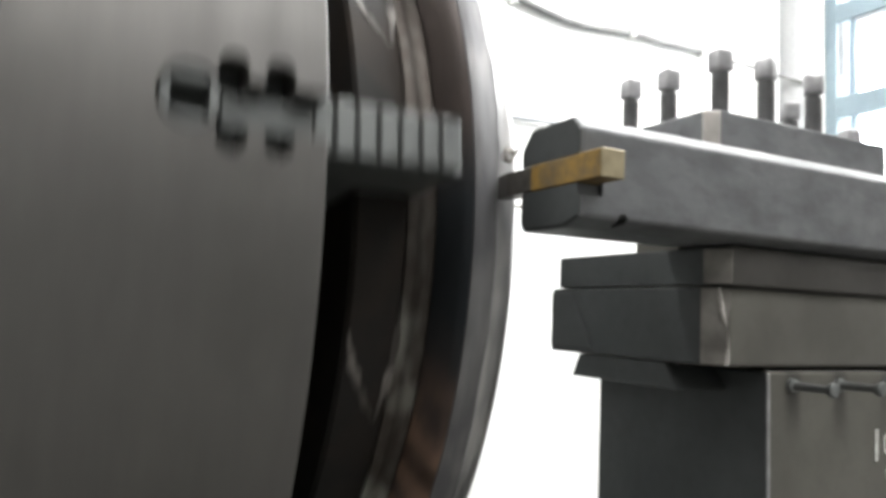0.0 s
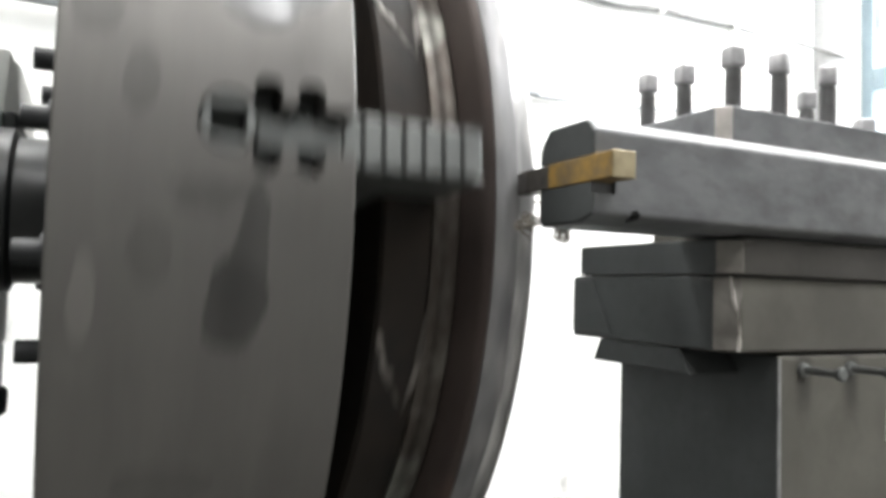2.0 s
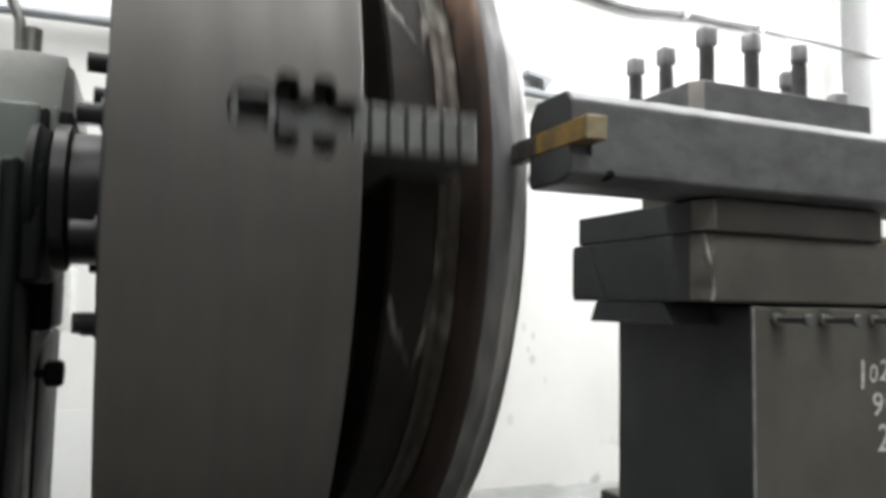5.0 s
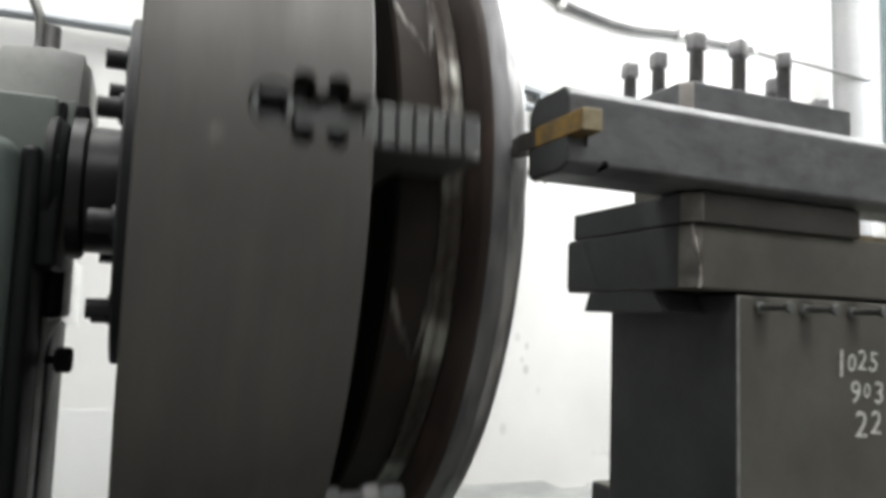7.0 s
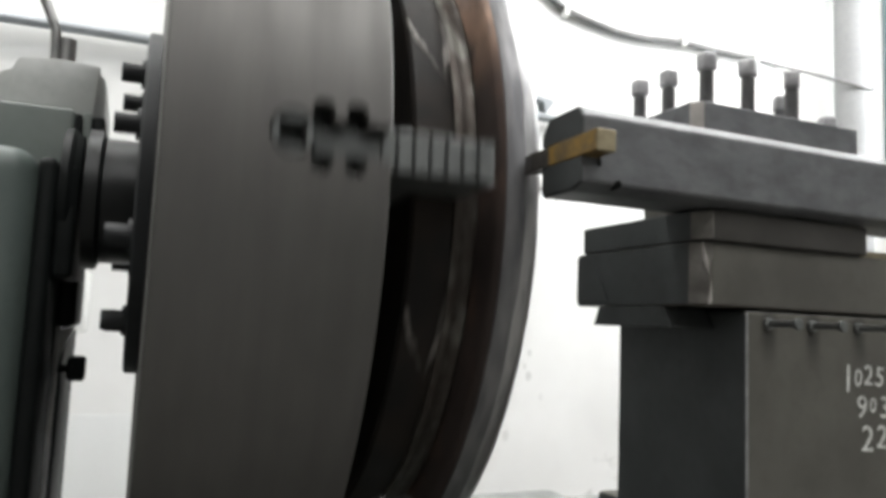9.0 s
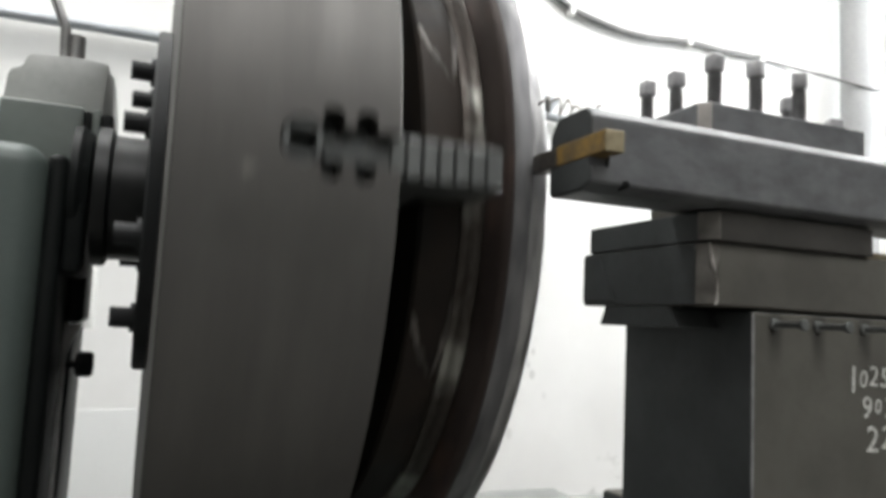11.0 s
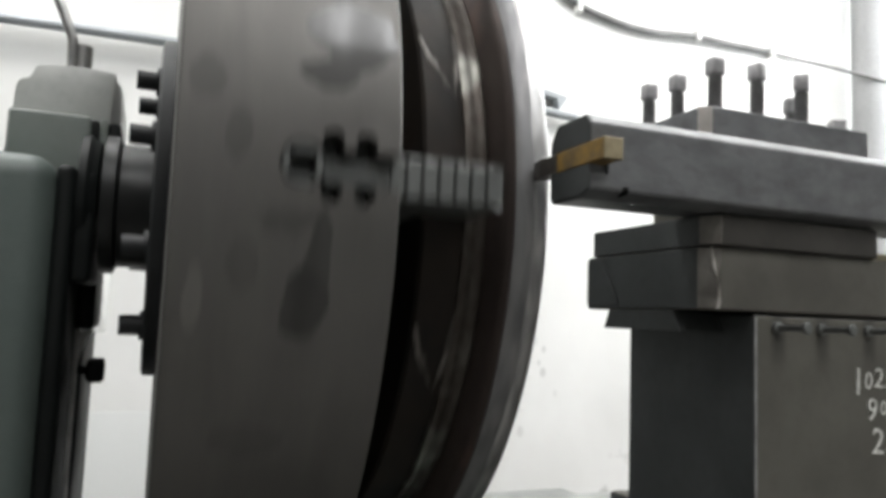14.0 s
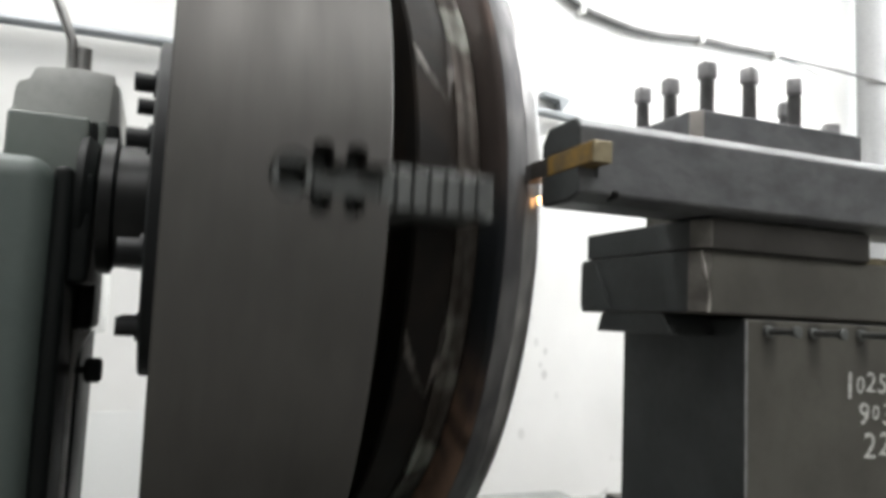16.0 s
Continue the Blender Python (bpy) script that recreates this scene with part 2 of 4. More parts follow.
cloudy.inputs["Scale"].default_value, cloudy.inputs["Detail"].default_value, cloudy.inputs["Roughness"].default_value = 7, 6, 0.6
t.links.new(co.outputs["Object"], cloudy.inputs["Vector"])
col = blend(ramp(cloudy.outputs[0], 0.48, 0.7, 0.0, 0.5), col, (0.088, 0.085, 0.08))
few = ramp(spots.outputs[0], 0.66, 0.76, 0.0, 0.4)
col = blend(few, col, (0.16, 0.155, 0.145))
col = blend(op(t, "MULTIPLY", oil, 0.92), col, (0.035, 0.035, 0.033))
# pale patches; the last puts a wet streak's gleam into the colour
col = blend(ragged_patches(((-0.273, -130.4, 0.005, 1.5, 0.25), (-0.34, -104.0, 0.008, 4.0, 0.12), (-0.19, -152.0, 0.009, 1.4, 0.15), (-0.3, 176.8, 0.018, 1.8, 0.4))), col, (0.5, 0.47, 0.44))
t.links.new(col, b.inputs["Base Color"])
streaks = t.nodes.new("ShaderNodeTexNoise")
streaks.inputs["Scale"].default_value, streaks.inputs["Detail"].default_value = 4.5, 8
t.links.new(mp.outputs[0], streaks.inputs["Vector"])
t.links.new(op(t, "MULTIPLY", oil, ramp(streaks.outputs[0], 0.4, 0.62, 0.25, 1.0)), b.inputs["Coat Weight"])
b.inputs["Coat Roughness"].default_value, b.inputs["Coat IOR"].default_value = 0.14, 1.7

# cast face of the workpiece: rusty brown, with a copper-coloured stretch and a blue-black one
m, t, b, col, blend, ramp, mp, co = material("rusty_cast_iron", (0.105, 0.083, 0.075), 0.45, 0.35, (0.075, 0.06, 0.055), 9, bump=0.5, bump_scale=30)
CAST_FACE = m
f1, mn = angle_mask(t, co, ramp, 44, 21, 9)
f2, mn = angle_mask(t, co, ramp, 78, 8, 10)
rust = t.nodes.new("ShaderNodeTexNoise")
rust.inputs["Scale"].default_value, rust.inputs["Detail"].default_value = 14, 6
t.links.new(co.outputs["Object"], rust.inputs["Vector"])
col = blend(mn("MULTIPLY", f1, ramp(rust.outputs[0], 0.36, 0.52, 0.0, 0.95)), col, (0.41, 0.265, 0.19))
col = blend(ramp(rust.outputs[0], 0.56, 0.72, 0.0, 0.6), col, (0.19, 0.12, 0.095))
f3, mn = angle_mask(t, co, ramp, 56.3, 0.7, 1.5)
col = blend(mn("MULTIPLY", f3, ramp(rust.outputs[0], 0.4, 0.5, 0.0, 0.85)), col, (0.035, 0.027, 0.022))
col = blend(mn("MULTIPLY", f2, 0.85), col, (0.025, 0.035, 0.042))
t.links.new(col, b.inputs["Base Color"])
CAST_DARK = plain("dark_scaled_iron", (0.024, 0.0225, 0.021), 0.5, 0.0, (0.04, 0.033, 0.028), 9, bump=0.9, bump_scale=16, fine=(0.048, 0.036, 0.028), fine_scale=24, fine_amount=0.4, spec=0.12, big_lo=0.46, big_hi=0.66)
CAST_SHINY = plain("scraped_fillet", (0.33, 0.335, 0.3), 0.34, 0.7, (0.06, 0.05, 0.043), 10, bump=1.0, bump_scale=20, rough2=0.55, big_lo=0.36, big_hi=0.47)
RIDGE = plain("rubbed_casting_ridge", (0.19, 0.175, 0.16), 0.5, 0.1, (0.06, 0.053, 0.047), 22, bump=0.6, big_lo=0.42, big_hi=0.56)
MACHINED = plain("freshly_cut_rim", (0.48, 0.48, 0.475), 0.32, 0.75, (0.3, 0.3, 0.3), 14, bump=1.0, bump_scale=18, stretch=(3, 1, 1), fine=(0.75, 0.74, 0.73), fine_scale=30, fine_amount=0.5, big_lo=0.42, big_hi=0.6)
RIM_DULL = plain("dull_turned_bevel", (0.235, 0.235, 0.24), 0.46, 0.55, (0.145, 0.145, 0.15), 10, bump=0.7, bump_scale=12, stretch=(3, 1, 1), fine=(0.4, 0.39, 0.38), fine_scale=26, fine_amount=0.4, big_lo=0.42, big_hi=0.6)
hot = bpy.data.materials.new("glowing_hot_chip")
hot.use_nodes = True
hb = hot.node_tree.nodes["Principled BSDF"]
hb.inputs["Base Color"].default_value = (0.3, 0.15, 0.08, 1)
hb.inputs["Emission Color"].default_value = (1.0, 0.5, 0.18, 1)
hb.inputs["Emission Strength"].default_value = 9.0
SWARF = plain("curled_steel_swarf", (0.26, 0.24, 0.21), 0.35, 0.7, (0.16, 0.14, 0.12), 60)
glass = bpy.data.materials.new("window_glass")
glass.use_nodes = True
gb = glass.node_tree.nodes["Principled BSDF"]
gb.inputs["Transmission Weight"].default_value, gb.inputs["Roughness"].default_value, gb.inputs["IOR"].default_value = 1.0, 0.02, 1.45

# ---- mesh helpers ----


def part(name, bm, mat, parent=None, label="", m=None, smooth=False):
    me = bpy.data.meshes.new(name)
    bm.normal_update()
    bm.to_mesh(me)
    bm.free()
    me.materials.append(mat)
    if smooth:
        for p in me.polygons:
            p.use_smooth = True
        me.set_sharp_from_angle(angle=radians(35))
    ob = new(name, me)
    ob.parent = parent
    if m is not None:
        ob.matrix_basis = m
    if label:
        tagged(ob, label)
    return ob


def empty(name, m=None, **tags):
    ob = new(name)
    ob.empty_display_size = 0.05
    if m is not None:
        ob.matrix_basis = m
    return tagged(ob, **tags)


def box(x0, x1, y0, y1, z0, z1, bevel=0.0, segs=2, bm=None):
    bm = bm or bmesh.new()
    made = bmesh.ops.create_cube(bm, size=1.0)["verts"]
    bmesh.ops.scale(bm, vec=(x1 - x0, y1 - y0, z1 - z0), verts=made)
    bmesh.ops.translate(bm, vec=((x0 + x1) / 2, (y0 + y1) / 2, (z0 + z1) / 2), verts=made)
    if bevel:
        bmesh.ops.bevel(bm, geom=list({e for v in made for e in v.link_edges}), offset=bevel, segments=segs, affect="EDGES", profile=0.5)
    return bm


def spun(profile, segs=48, closed=False, bm=None):
    """A body of revolution round x from (x, r) points."""
    bm = bm or bmesh.new()
    rings = []
    for x, r in profile:
        if r < 1e-6:
            rings.append([bm.verts.new((x, 0, 0))])
        else:
            rings.append([bm.verts.new((x, -r * math.cos(2 * math.pi * k / segs), r * math.sin(2 * math.pi * k / segs))) for k in range(segs)])
    pairs = list(zip(rings, rings[1:])) + ([(rings[-1], rings[0])] if closed else [])
    for a, c in pairs:
        for k in range(segs):
            j = (k + 1) % segs
            if len(a) == 1 and len(c) > 1:
                bm.faces.new((a[0], c[k], c[j]))
            elif len(c) == 1 and len(a) > 1:
                bm.faces.new((a[k], c[0], a[j]))
            elif len(a) > 1:
                bm.faces.new((a[k], c[k], c[j], a[j]))
    bmesh.ops.recalc_face_normals(bm, faces=bm.faces)
    return bm


def spun_at(profile, segs, y, z):
    bm = spun(profile, segs)
    bmesh.ops.translate(bm, vec=(0, y, z), verts=bm.verts)
    return bm


def rod(p, q, r, segs=16, r2=None, bm=None):
    """A round rod from p to q."""
    bm = bm or bmesh.new()
    p, q = Vector(p), Vector(q)
    made = bmesh.ops.create_cone(bm, cap_ends=True, segments=segs, radius1=r, radius2=r if r2 is None else r2, depth=(q - p).length)["verts"]
    bmesh.ops.transform(bm, matrix=Matrix.Translation((p + q) / 2) @ (q - p).to_track_quat("Z", "Y").to_matrix().to_4x4(), verts=made)
    return bm


def extruded(points, lo, hi, axis, bevel=0.0, segs=2):
    """A flat outline pushed from lo to hi along an axis; points give the other two coordinates in order."""
    bm = bmesh.new()

    def at(a, c, v):
        return {"x": (v, a, c), "y": (a, v, c), "z": (a, c, v)}[axis]

    low = [bm.verts.new(at(a, c, lo)) for a, c in points]
    high = [bm.verts.new(at(a, c, hi)) for a, c in points]
    n = len(points)
    bm.faces.new(low)
    bm.faces.new(high)
    for k in range(n):
        bm.faces.new((low[k], low[(k + 1) % n], high[(k + 1) % n], high[k]))
    bmesh.ops.recalc_face_normals(bm, faces=bm.faces)
    if bevel:
        bmesh.ops.bevel(bm, geom=list(bm.edges), offset=bevel, segments=segs, affect="EDGES", profile=0.5)
    return bm


def tube(name, points, r, mat, parent=None, segs=10):
    """A bent pipe or cable along points."""
    cu = bpy.data.curves.new(name, "CURVE")
    cu.dimensions, cu.bevel_depth, cu.bevel_resolution, cu.resolution_u, cu.use_fill_caps = "3D", r, 3, 8, True
    sp = cu.splines.new("NURBS")
    sp.points.add(len(points) - 1)
    for p, v in zip(sp.points, points):
        p.co = (*v, 1)
    sp.use_endpoint_u, sp.order_u = True, 3
    tmp = bpy.data.objects.new(name, cu)
    scene.collection.objects.link(tmp)
    me = bpy.data.meshes.new_from_object(tmp.evaluated_get(bpy.context.evaluated_depsgraph_get()))
    bpy.data.objects.remove(tmp)
    bpy.data.curves.remove(cu)
    me.materials.clear()
    me.materials.append(mat)
    for p in me.polygons:
        p.use_smooth = True
    ob = new(name, me)
    ob.parent = parent
    return ob


def carve(ob, bm):
    """Cuts the closed bodies in bm out of ob's mesh."""
    me = bpy.data.meshes.new("cutter")
    bm.to_mesh(me)
    bm.free()
    cut = bpy.data.objects.new("cutter", me)
    scene.collection.objects.link(cut)
    cut.parent, cut.matrix_basis = ob.parent, ob.matrix_basis.copy()
    bpy.context.view_layer.update()
    mod = ob.modifiers.new("carve", "BOOLEAN")
    mod.operation, mod.solver, mod.object = "DIFFERENCE", "EXACT", cut
    done = bpy.data.meshes.new_from_object(ob.evaluated_get(bpy.context.evaluated_depsgraph_get()))
    ob.modifiers.clear()
    ob.data = done
    bpy.data.objects.remove(cut)
    bpy.data.meshes.remove(me)
    return ob


# ---- the room ----
WALL_Y = 2.1


def room():
    x0, x1, y0, y1 = -3.2, 3.26, -3.4, WALL_Y
    w = WALL_Y
    tagged(part("floor", box(x0, x1, y0, y1, -0.1, 0.0), CONCRETE), "oil-stained grey concrete workshop floor", "floor", kind="structure")
    tagged(part("wall_north", box(x0, x1, w, w + 0.2, 0.0, ROOF), PLASTER), "white plastered wall with faint stains behind the lathe", "wall", kind="structure")
    # thin greyer sheet low on the wall, in place of its soft shade
    tagged(part("wall_shade_band", box(x0, -0.05, w - 0.0025, w + 0.01, 0.0, 0.565), SHADE_BAND), "slightly greyer lower band of the wall, shade put into its colour", "wall", kind="structure")
    # south and west walls are unseen, added dim to limit bounced light
    tagged(part("wall_south", box(x0, x1, y0 - 0.2, y0, 0, ROOF), DIM_WALL), "unseen grey wall, added to keep bounced light low", "wall", kind="structure")
    tagged(part("wall_west", box(x0 - 0.2, x0, y0, y1, 0, ROOF), DIM_WALL), "unseen grey wall, added to keep bounced light low", "wall", kind="structure")
    # east wall with the window
    wy0, wy1, wz0, wz1 = 0.55, 2.095, 1.5, 3.4
    bm = box(x1, x1 + 0.2, y0, wy0, 0, ROOF)
    box(x1, x1 + 0.2, wy1, y1 + 0.2, 0, ROOF, bm=bm)
    box(x1, x1 + 0.2, wy0, wy1, 0, wz0, bm=bm)
    box(x1, x1 + 0.2, wy0, wy1, wz1, ROOF, bm=bm)
    tagged(part("wall_east", bm, PLASTER), "white plastered workshop wall with a window", "wall", kind="structure")
    # unseen ceiling, left open where the added roof lights hang
    (a, c, d, e), (a2, c2, d2, e2), (a3, c3, d3, e3) = ROOF_LIGHTS
    bm = box(x0, x1, y0, d2, ROOF, ROOF + 0.1)
    for ax, bx, ay, by in ((x0, a2, d2, e2), (c2, x1, d2, e2), (x0, x1, e2, d), (x0, a, d, e), (c, x1, d, e), (x0, x1, e, d3), (x0, a3, d3, e3), (c3, x1, d3, e3), (x0, x1, e3, y1)):
        box(ax, bx, ay, by, ROOF, ROOF + 0.1, bm=bm)
    tagged(part("ceiling", bm, ROOF_PAINT), "unseen grey ceiling with openings for the added roof lights", "ceiling", kind="structure")
    win = empty("window_1", pose(0, 0, 0), label="pale blue steel-framed workshop window with clear panes", category="window", kind="structure")
    f0, f1 = x1 - 0.012, x1 + 0.045

    def bar(name, ay, by, az, bz, a=f0, c=f1, mat=BLUE_FRAME):
        return part(name, box(a, c, ay, by, az, bz, 0.004, 1), mat, win)

    bar("window_frame", wy1 - 0.062, wy1, wz0, wz1)
    bar("window_frame", wy0, wy0 + 0.06, wz0, wz1)
    bar("window_frame", wy0 + 0.06, wy1 - 0.062, wz1 - 0.07, wz1)
    bar("window_frame", wy0 + 0.06, wy1 - 0.062, wz0, wz0 + 0.07)
    rails = ((2.045, 2.16), (2.56, 2.66))
    for z0, z1 in rails:
        bar("glazing_bar", wy0 + 0.06, wy1 - 0.062, z0, z1)
    for y in (1.935, 1.3):
        for z0, z1 in ((wz0 + 0.07, 2.045), (2.16, 2.56), (2.66, wz1 - 0.07)):
            bar("glazing_bar", y, y + 0.022, z0, z1, f0 + 0.01, f1 - 0.01)
    bar("hinge_plate", 1.985, 2.02, 2.27, 2.55, f0 - 0.002, f0 + 0.02, RAIL)
    bar("casement_edge", wy0 + 0.06, 1.93, 2.535, 2.555, f0 + 0.004, f1 - 0.012, RAIL)
    for ya, yb in ((0.61, 1.3), (1.322, 1.935), (1.957, 2.033)):
        for za, zb in ((1.57, 2.045), (2.16, 2.535), (2.66, 3.33)):
            p = part("pane", box(x1 + 0.02, x1 + 0.024, ya, yb, za, zb), glass, win)
            p.visible_shadow = False
    # pipes and cable on the wall
    tagged(part("downpipe", rod((2.87, 1.98, 0.0), (2.87, 1.98, ROOF), 0.082, 48), WHITE_PIPE, smooth=True), "thick white painted vertical pipe before the wall", "pipe")
    tagged(tube("conduit", [(-3.1, w - 0.04, 1.74), (-1.2, w - 0.04, 1.79), (-0.37, w - 0.04, 1.81), (0.6, w - 0.04, 1.80), (1.25, w - 0.04, 1.76)], 0.018, RAIL),
           "grey painted horizontal conduit along the wall", "conduit")
    tagged(tube("conduit", [(1.25, w - 0.02, 1.755), (1.6, w - 0.02, 1.765), (2.117, w - 0.02, 1.80)], 0.009, RAIL), "thin grey conduit running on along the wall", "conduit")
    cable = tagged(tube("wall_cable", [(0.9, w - 0.02, 2.6), (1.03, w - 0.02, 2.42), (1.22, w - 0.02, 2.265), (1.42, w - 0.02, 2.223), (1.63, w - 0.02, 2.203), (1.89, w - 0.02, 2.235), (2.1, w - 0.02, 2.227), (2.35, w - 0.02, 2.237)], 0.015, CABLE),
                   "sagging grey cable clipped to the white wall", "cable")
    for x, z in ((1.26, 2.25), (1.89, 2.235), (2.33, 2.236)):
        part("cable_clip", box(x - 0.012, x + 0.012, w - 0.042, w, z - 0.025, z + 0.025, 0.003, 1), CLIP, cable)
    tagged(tube("thin_wire", [(2.35, w - 0.01, 2.237), (2.5, w - 0.01, 2.232), (2.66, w - 0.04, 2.215), (2.75, 2.0, 2.18), (2.79, 1.915, 2.135), (2.87, 1.89, 2.115), (2.95, 1.915, 2.135), (2.965, 1.98, 2.19), (3.02, w - 0.02, 2.25)], 0.007, CABLE), "thin grey wire tied round the white pipe", "wire")
    bracket = tagged(part("wall_bracket", extruded([(1.08, 1.86), (1.2, 1.84), (1.19, 1.82), (1.16, 1.78), (1.15, 1.83), (1.08, 1.84)], w - 0.05, w, "y"), RAIL), "small grey bracket on the wall", "bracket")


room()

# ---- lathe ----
YC, ZC, ZS = 0.6016, 1.035, 1.053  # axis of the chuck, and height of the spindle flange
X0, X1, R = -0.362, -0.1636, 0.5376  # chuck body
AXIS = pose(0.0067, YC, ZC, 0, 0, -0.8)  # the spindle line stands a little askew to the tool bar


def ray_pose(a, r=0.0):
    """Local frame on the chuck at angle a: its y points inwards along the radius, x along the axis."""
    return Matrix.Rotation(-radians(a), 4, "X") @ pose(0, -r, 0)


def build_chuck():
    chuck = empty("lathe_chuck", AXIS, label="large four-jaw lathe chuck of turned grey steel, oil-stained", category="chuck")
    c = 0.0018
    body = part("chuck_body", spun([(X0, 0), (X0, R - c), (X0 + c, R), (X1 - c, R), (X1, R - c), (X1, 0)], 256), CHUCK_STEEL, chuck, "turned steel disc with faint tool marks and oil stains")
    # open slots for the jaws and the clamping studs, then the screw bores; each outline is cut inwards along the radius
    e = X1 + 0.02
    jaw_slot = [(-0.238, -0.022), (-0.238, -0.027), (-0.235, -0.0315), (-0.231, -0.033), (-0.225, -0.033), (-0.221, -0.0315), (-0.218, -0.027), (-0.218, -0.016), (-0.207, -0.016), (-0.207, -0.027), (-0.204, -0.0315), (-0.2, -0.033), (-0.194, -0.033), (-0.19, -0.0315), (-0.187, -0.027), (-0.187, -0.016), (e, -0.016)]
    jaw_slot += [(x, -z) for x, z in reversed(jaw_slot)]
    stud_slot = [(-0.2035, -0.026), (-0.19, -0.026), (-0.19, -0.011), (e, -0.011)]
    stud_slot += [(x, -z) for x, z in reversed(stud_slot)]
    for outline, first in ((jaw_slot, 0), (stud_slot, 45)):
        for k in range(4):
            bm = extruded(outline, -R - 0.02, -0.34, "y")
            bmesh.ops.transform(bm, matrix=ray_pose(first + 90 * k), verts=bm.verts)
            carve(body, bm)
    for k in range(4):
        bm = rod((-0.2543, -R - 0.02, 0), (-0.2543, -R + 0.06, 0), 0.0212, 32)
        bmesh.ops.transform(bm, matrix=ray_pose(90 * k), verts=bm.verts)
        carve(body, bm)
    for p in body.data.polygons:
        p.use_smooth = True
    body.data.set_sharp_from_angle(angle=radians(25))

    # one jaw, then its copies
    teeth = []
    x, step = X1 - 0.006, 0.0168
    out, deep = -0.522, -0.516
    while x + step < -0.052:
        teeth += [(x, out), (x + step - 0.0027, out), (x + step - 0.0027, deep), (x + step, deep)]
        x += step
    profile = teeth + [(x, out), (-0.058, out), (-0.0515, out + 0.005), (-0.049, out + 0.013), (-0.049, -0.443), (-0.053, -0.434), (-0.102, -0.432), (-0.106, -0.427), (-0.106, -0.352), (-0.109, -0.348), (X1 - 0.006, -0.347)]

    def jaw_at(a):
        jaw = part("jaw", extruded(profile, -0.0205, 0.0195, "z", 0.0016, 1), STEEL_JAW, chuck, "stepped hardened steel jaw with grooved end", ray_pose(a))
        part("jaw_base", box(-0.234, X1 - 0.007, -0.5235, -0.36, -0.0145, 0.0095, 0.002, 1), JAW_BASE, jaw)
        for xa in (-0.228, -0.197):
            part("jaw_tongue", box(xa - 0.008, xa + 0.008, -0.513, -0.37, -0.0305, 0.0305, 0.004, 2), STEEL_SIDE, jaw)
        # adjusting screw: a collar with a square socket
        bm = bmesh.new()
        n, ro, h = 32, 0.0185, 0.0122
        y0, y1 = -R + 0.002, -R + 0.034
        ring = [bm.verts.new((ro * math.cos(2 * math.pi * i / n), y0, ro * math.sin(2 * math.pi * i / n))) for i in range(n)]
        ring2 = [bm.verts.new((v.co.x, y1, v.co.z)) for v in ring]

        def on_square(i):
            q = 2 * math.pi * i / n
            s = h / max(abs(math.cos(q)), abs(math.sin(q)))
            return s * math.cos(q), s * math.sin(q)

        hole = [bm.verts.new((on_square(i)[0], y0, on_square(i)[1])) for i in range(n)]
        base = [bm.verts.new((v.co.x, y1 - 0.002, v.co.z)) for v in hole]
        for i in range(n):
            j = (i + 1) % n
            bm.faces.new((ring[i], ring[j], hole[j], hole[i]))
            bm.faces.new((ring[i], ring2[i], ring2[j], ring[j]))
            bm.faces.new((hole[i], hole[j], base[j], base[i]))
        bm.faces.new(base)
        bm.faces.new(ring2)
        bmesh.ops.recalc_face_normals(bm, faces=bm.faces)
        part("adjusting_screw", bm, STEEL_JAW, jaw, "round screw end with a square key socket", pose(-0.2543, 0, 0))

    for k in range(4):
        jaw_at(90 * k)

    # clamping studs in the slots between the jaws
    for k in range(4):
        stud = part("clamp_stud", spun([(-0.2, 0), (-0.2, 0.0075), (-0.075, 0.0075), (-0.075, 0)], 20), THREAD, chuck, "clamping stud with washer and nuts", ray_pose(45 + 90 * k, 0.512), smooth=True)
        part("stud_head", box(-0.2005, -0.192, -0.0175, 0.016, -0.014, 0.014, 0.002, 1), STEEL_JAW, stud)
        part("spacer", spun([(-0.186, 0.007), (-0.186, 0.0095), (-0.176, 0.0095), (-0.176, 0.007)], 20), STEEL_JAW, stud, smooth=True)
        part("washer", spun([(-0.1625, 0.0075), (-0.1625, 0.0125), (-0.161, 0.0138), (-0.142, 0.0138), (-0.14, 0.0125), (-0.14, 0.0075)], 28), STEEL_JAW, stud, smooth=True)
        part("nut", spun([(-0.116, 0.007), (-0.116, 0.0125), (-0.114, 0.0138), (-0.099, 0.0138), (-0.097, 0.0125), (-0.097, 0.007)], 6), STEEL_BRIGHT, stud, "bright hexagon nut")
        part("cap_nut", spun([(-0.0965, 0.007), (-0.0965, 0.012), (-0.095, 0.013), (-0.073, 0.013), (-0.07, 0.011), (-0.07, 0)], 24), STEEL_JAW, stud, smooth=True)
    return chuck


# seams over the barrel: (x, degrees from the jaw)
WEB_LEFT = ((-0.1, -19.0), (-0.093, -22.5), (-0.081, -26.0), (-0.066, -29.5))
WEB_RIGHT = ((-0.0555, -17.0), (-0.056, -21.0), (-0.0585, -25.5), (-0.064, -30.0))


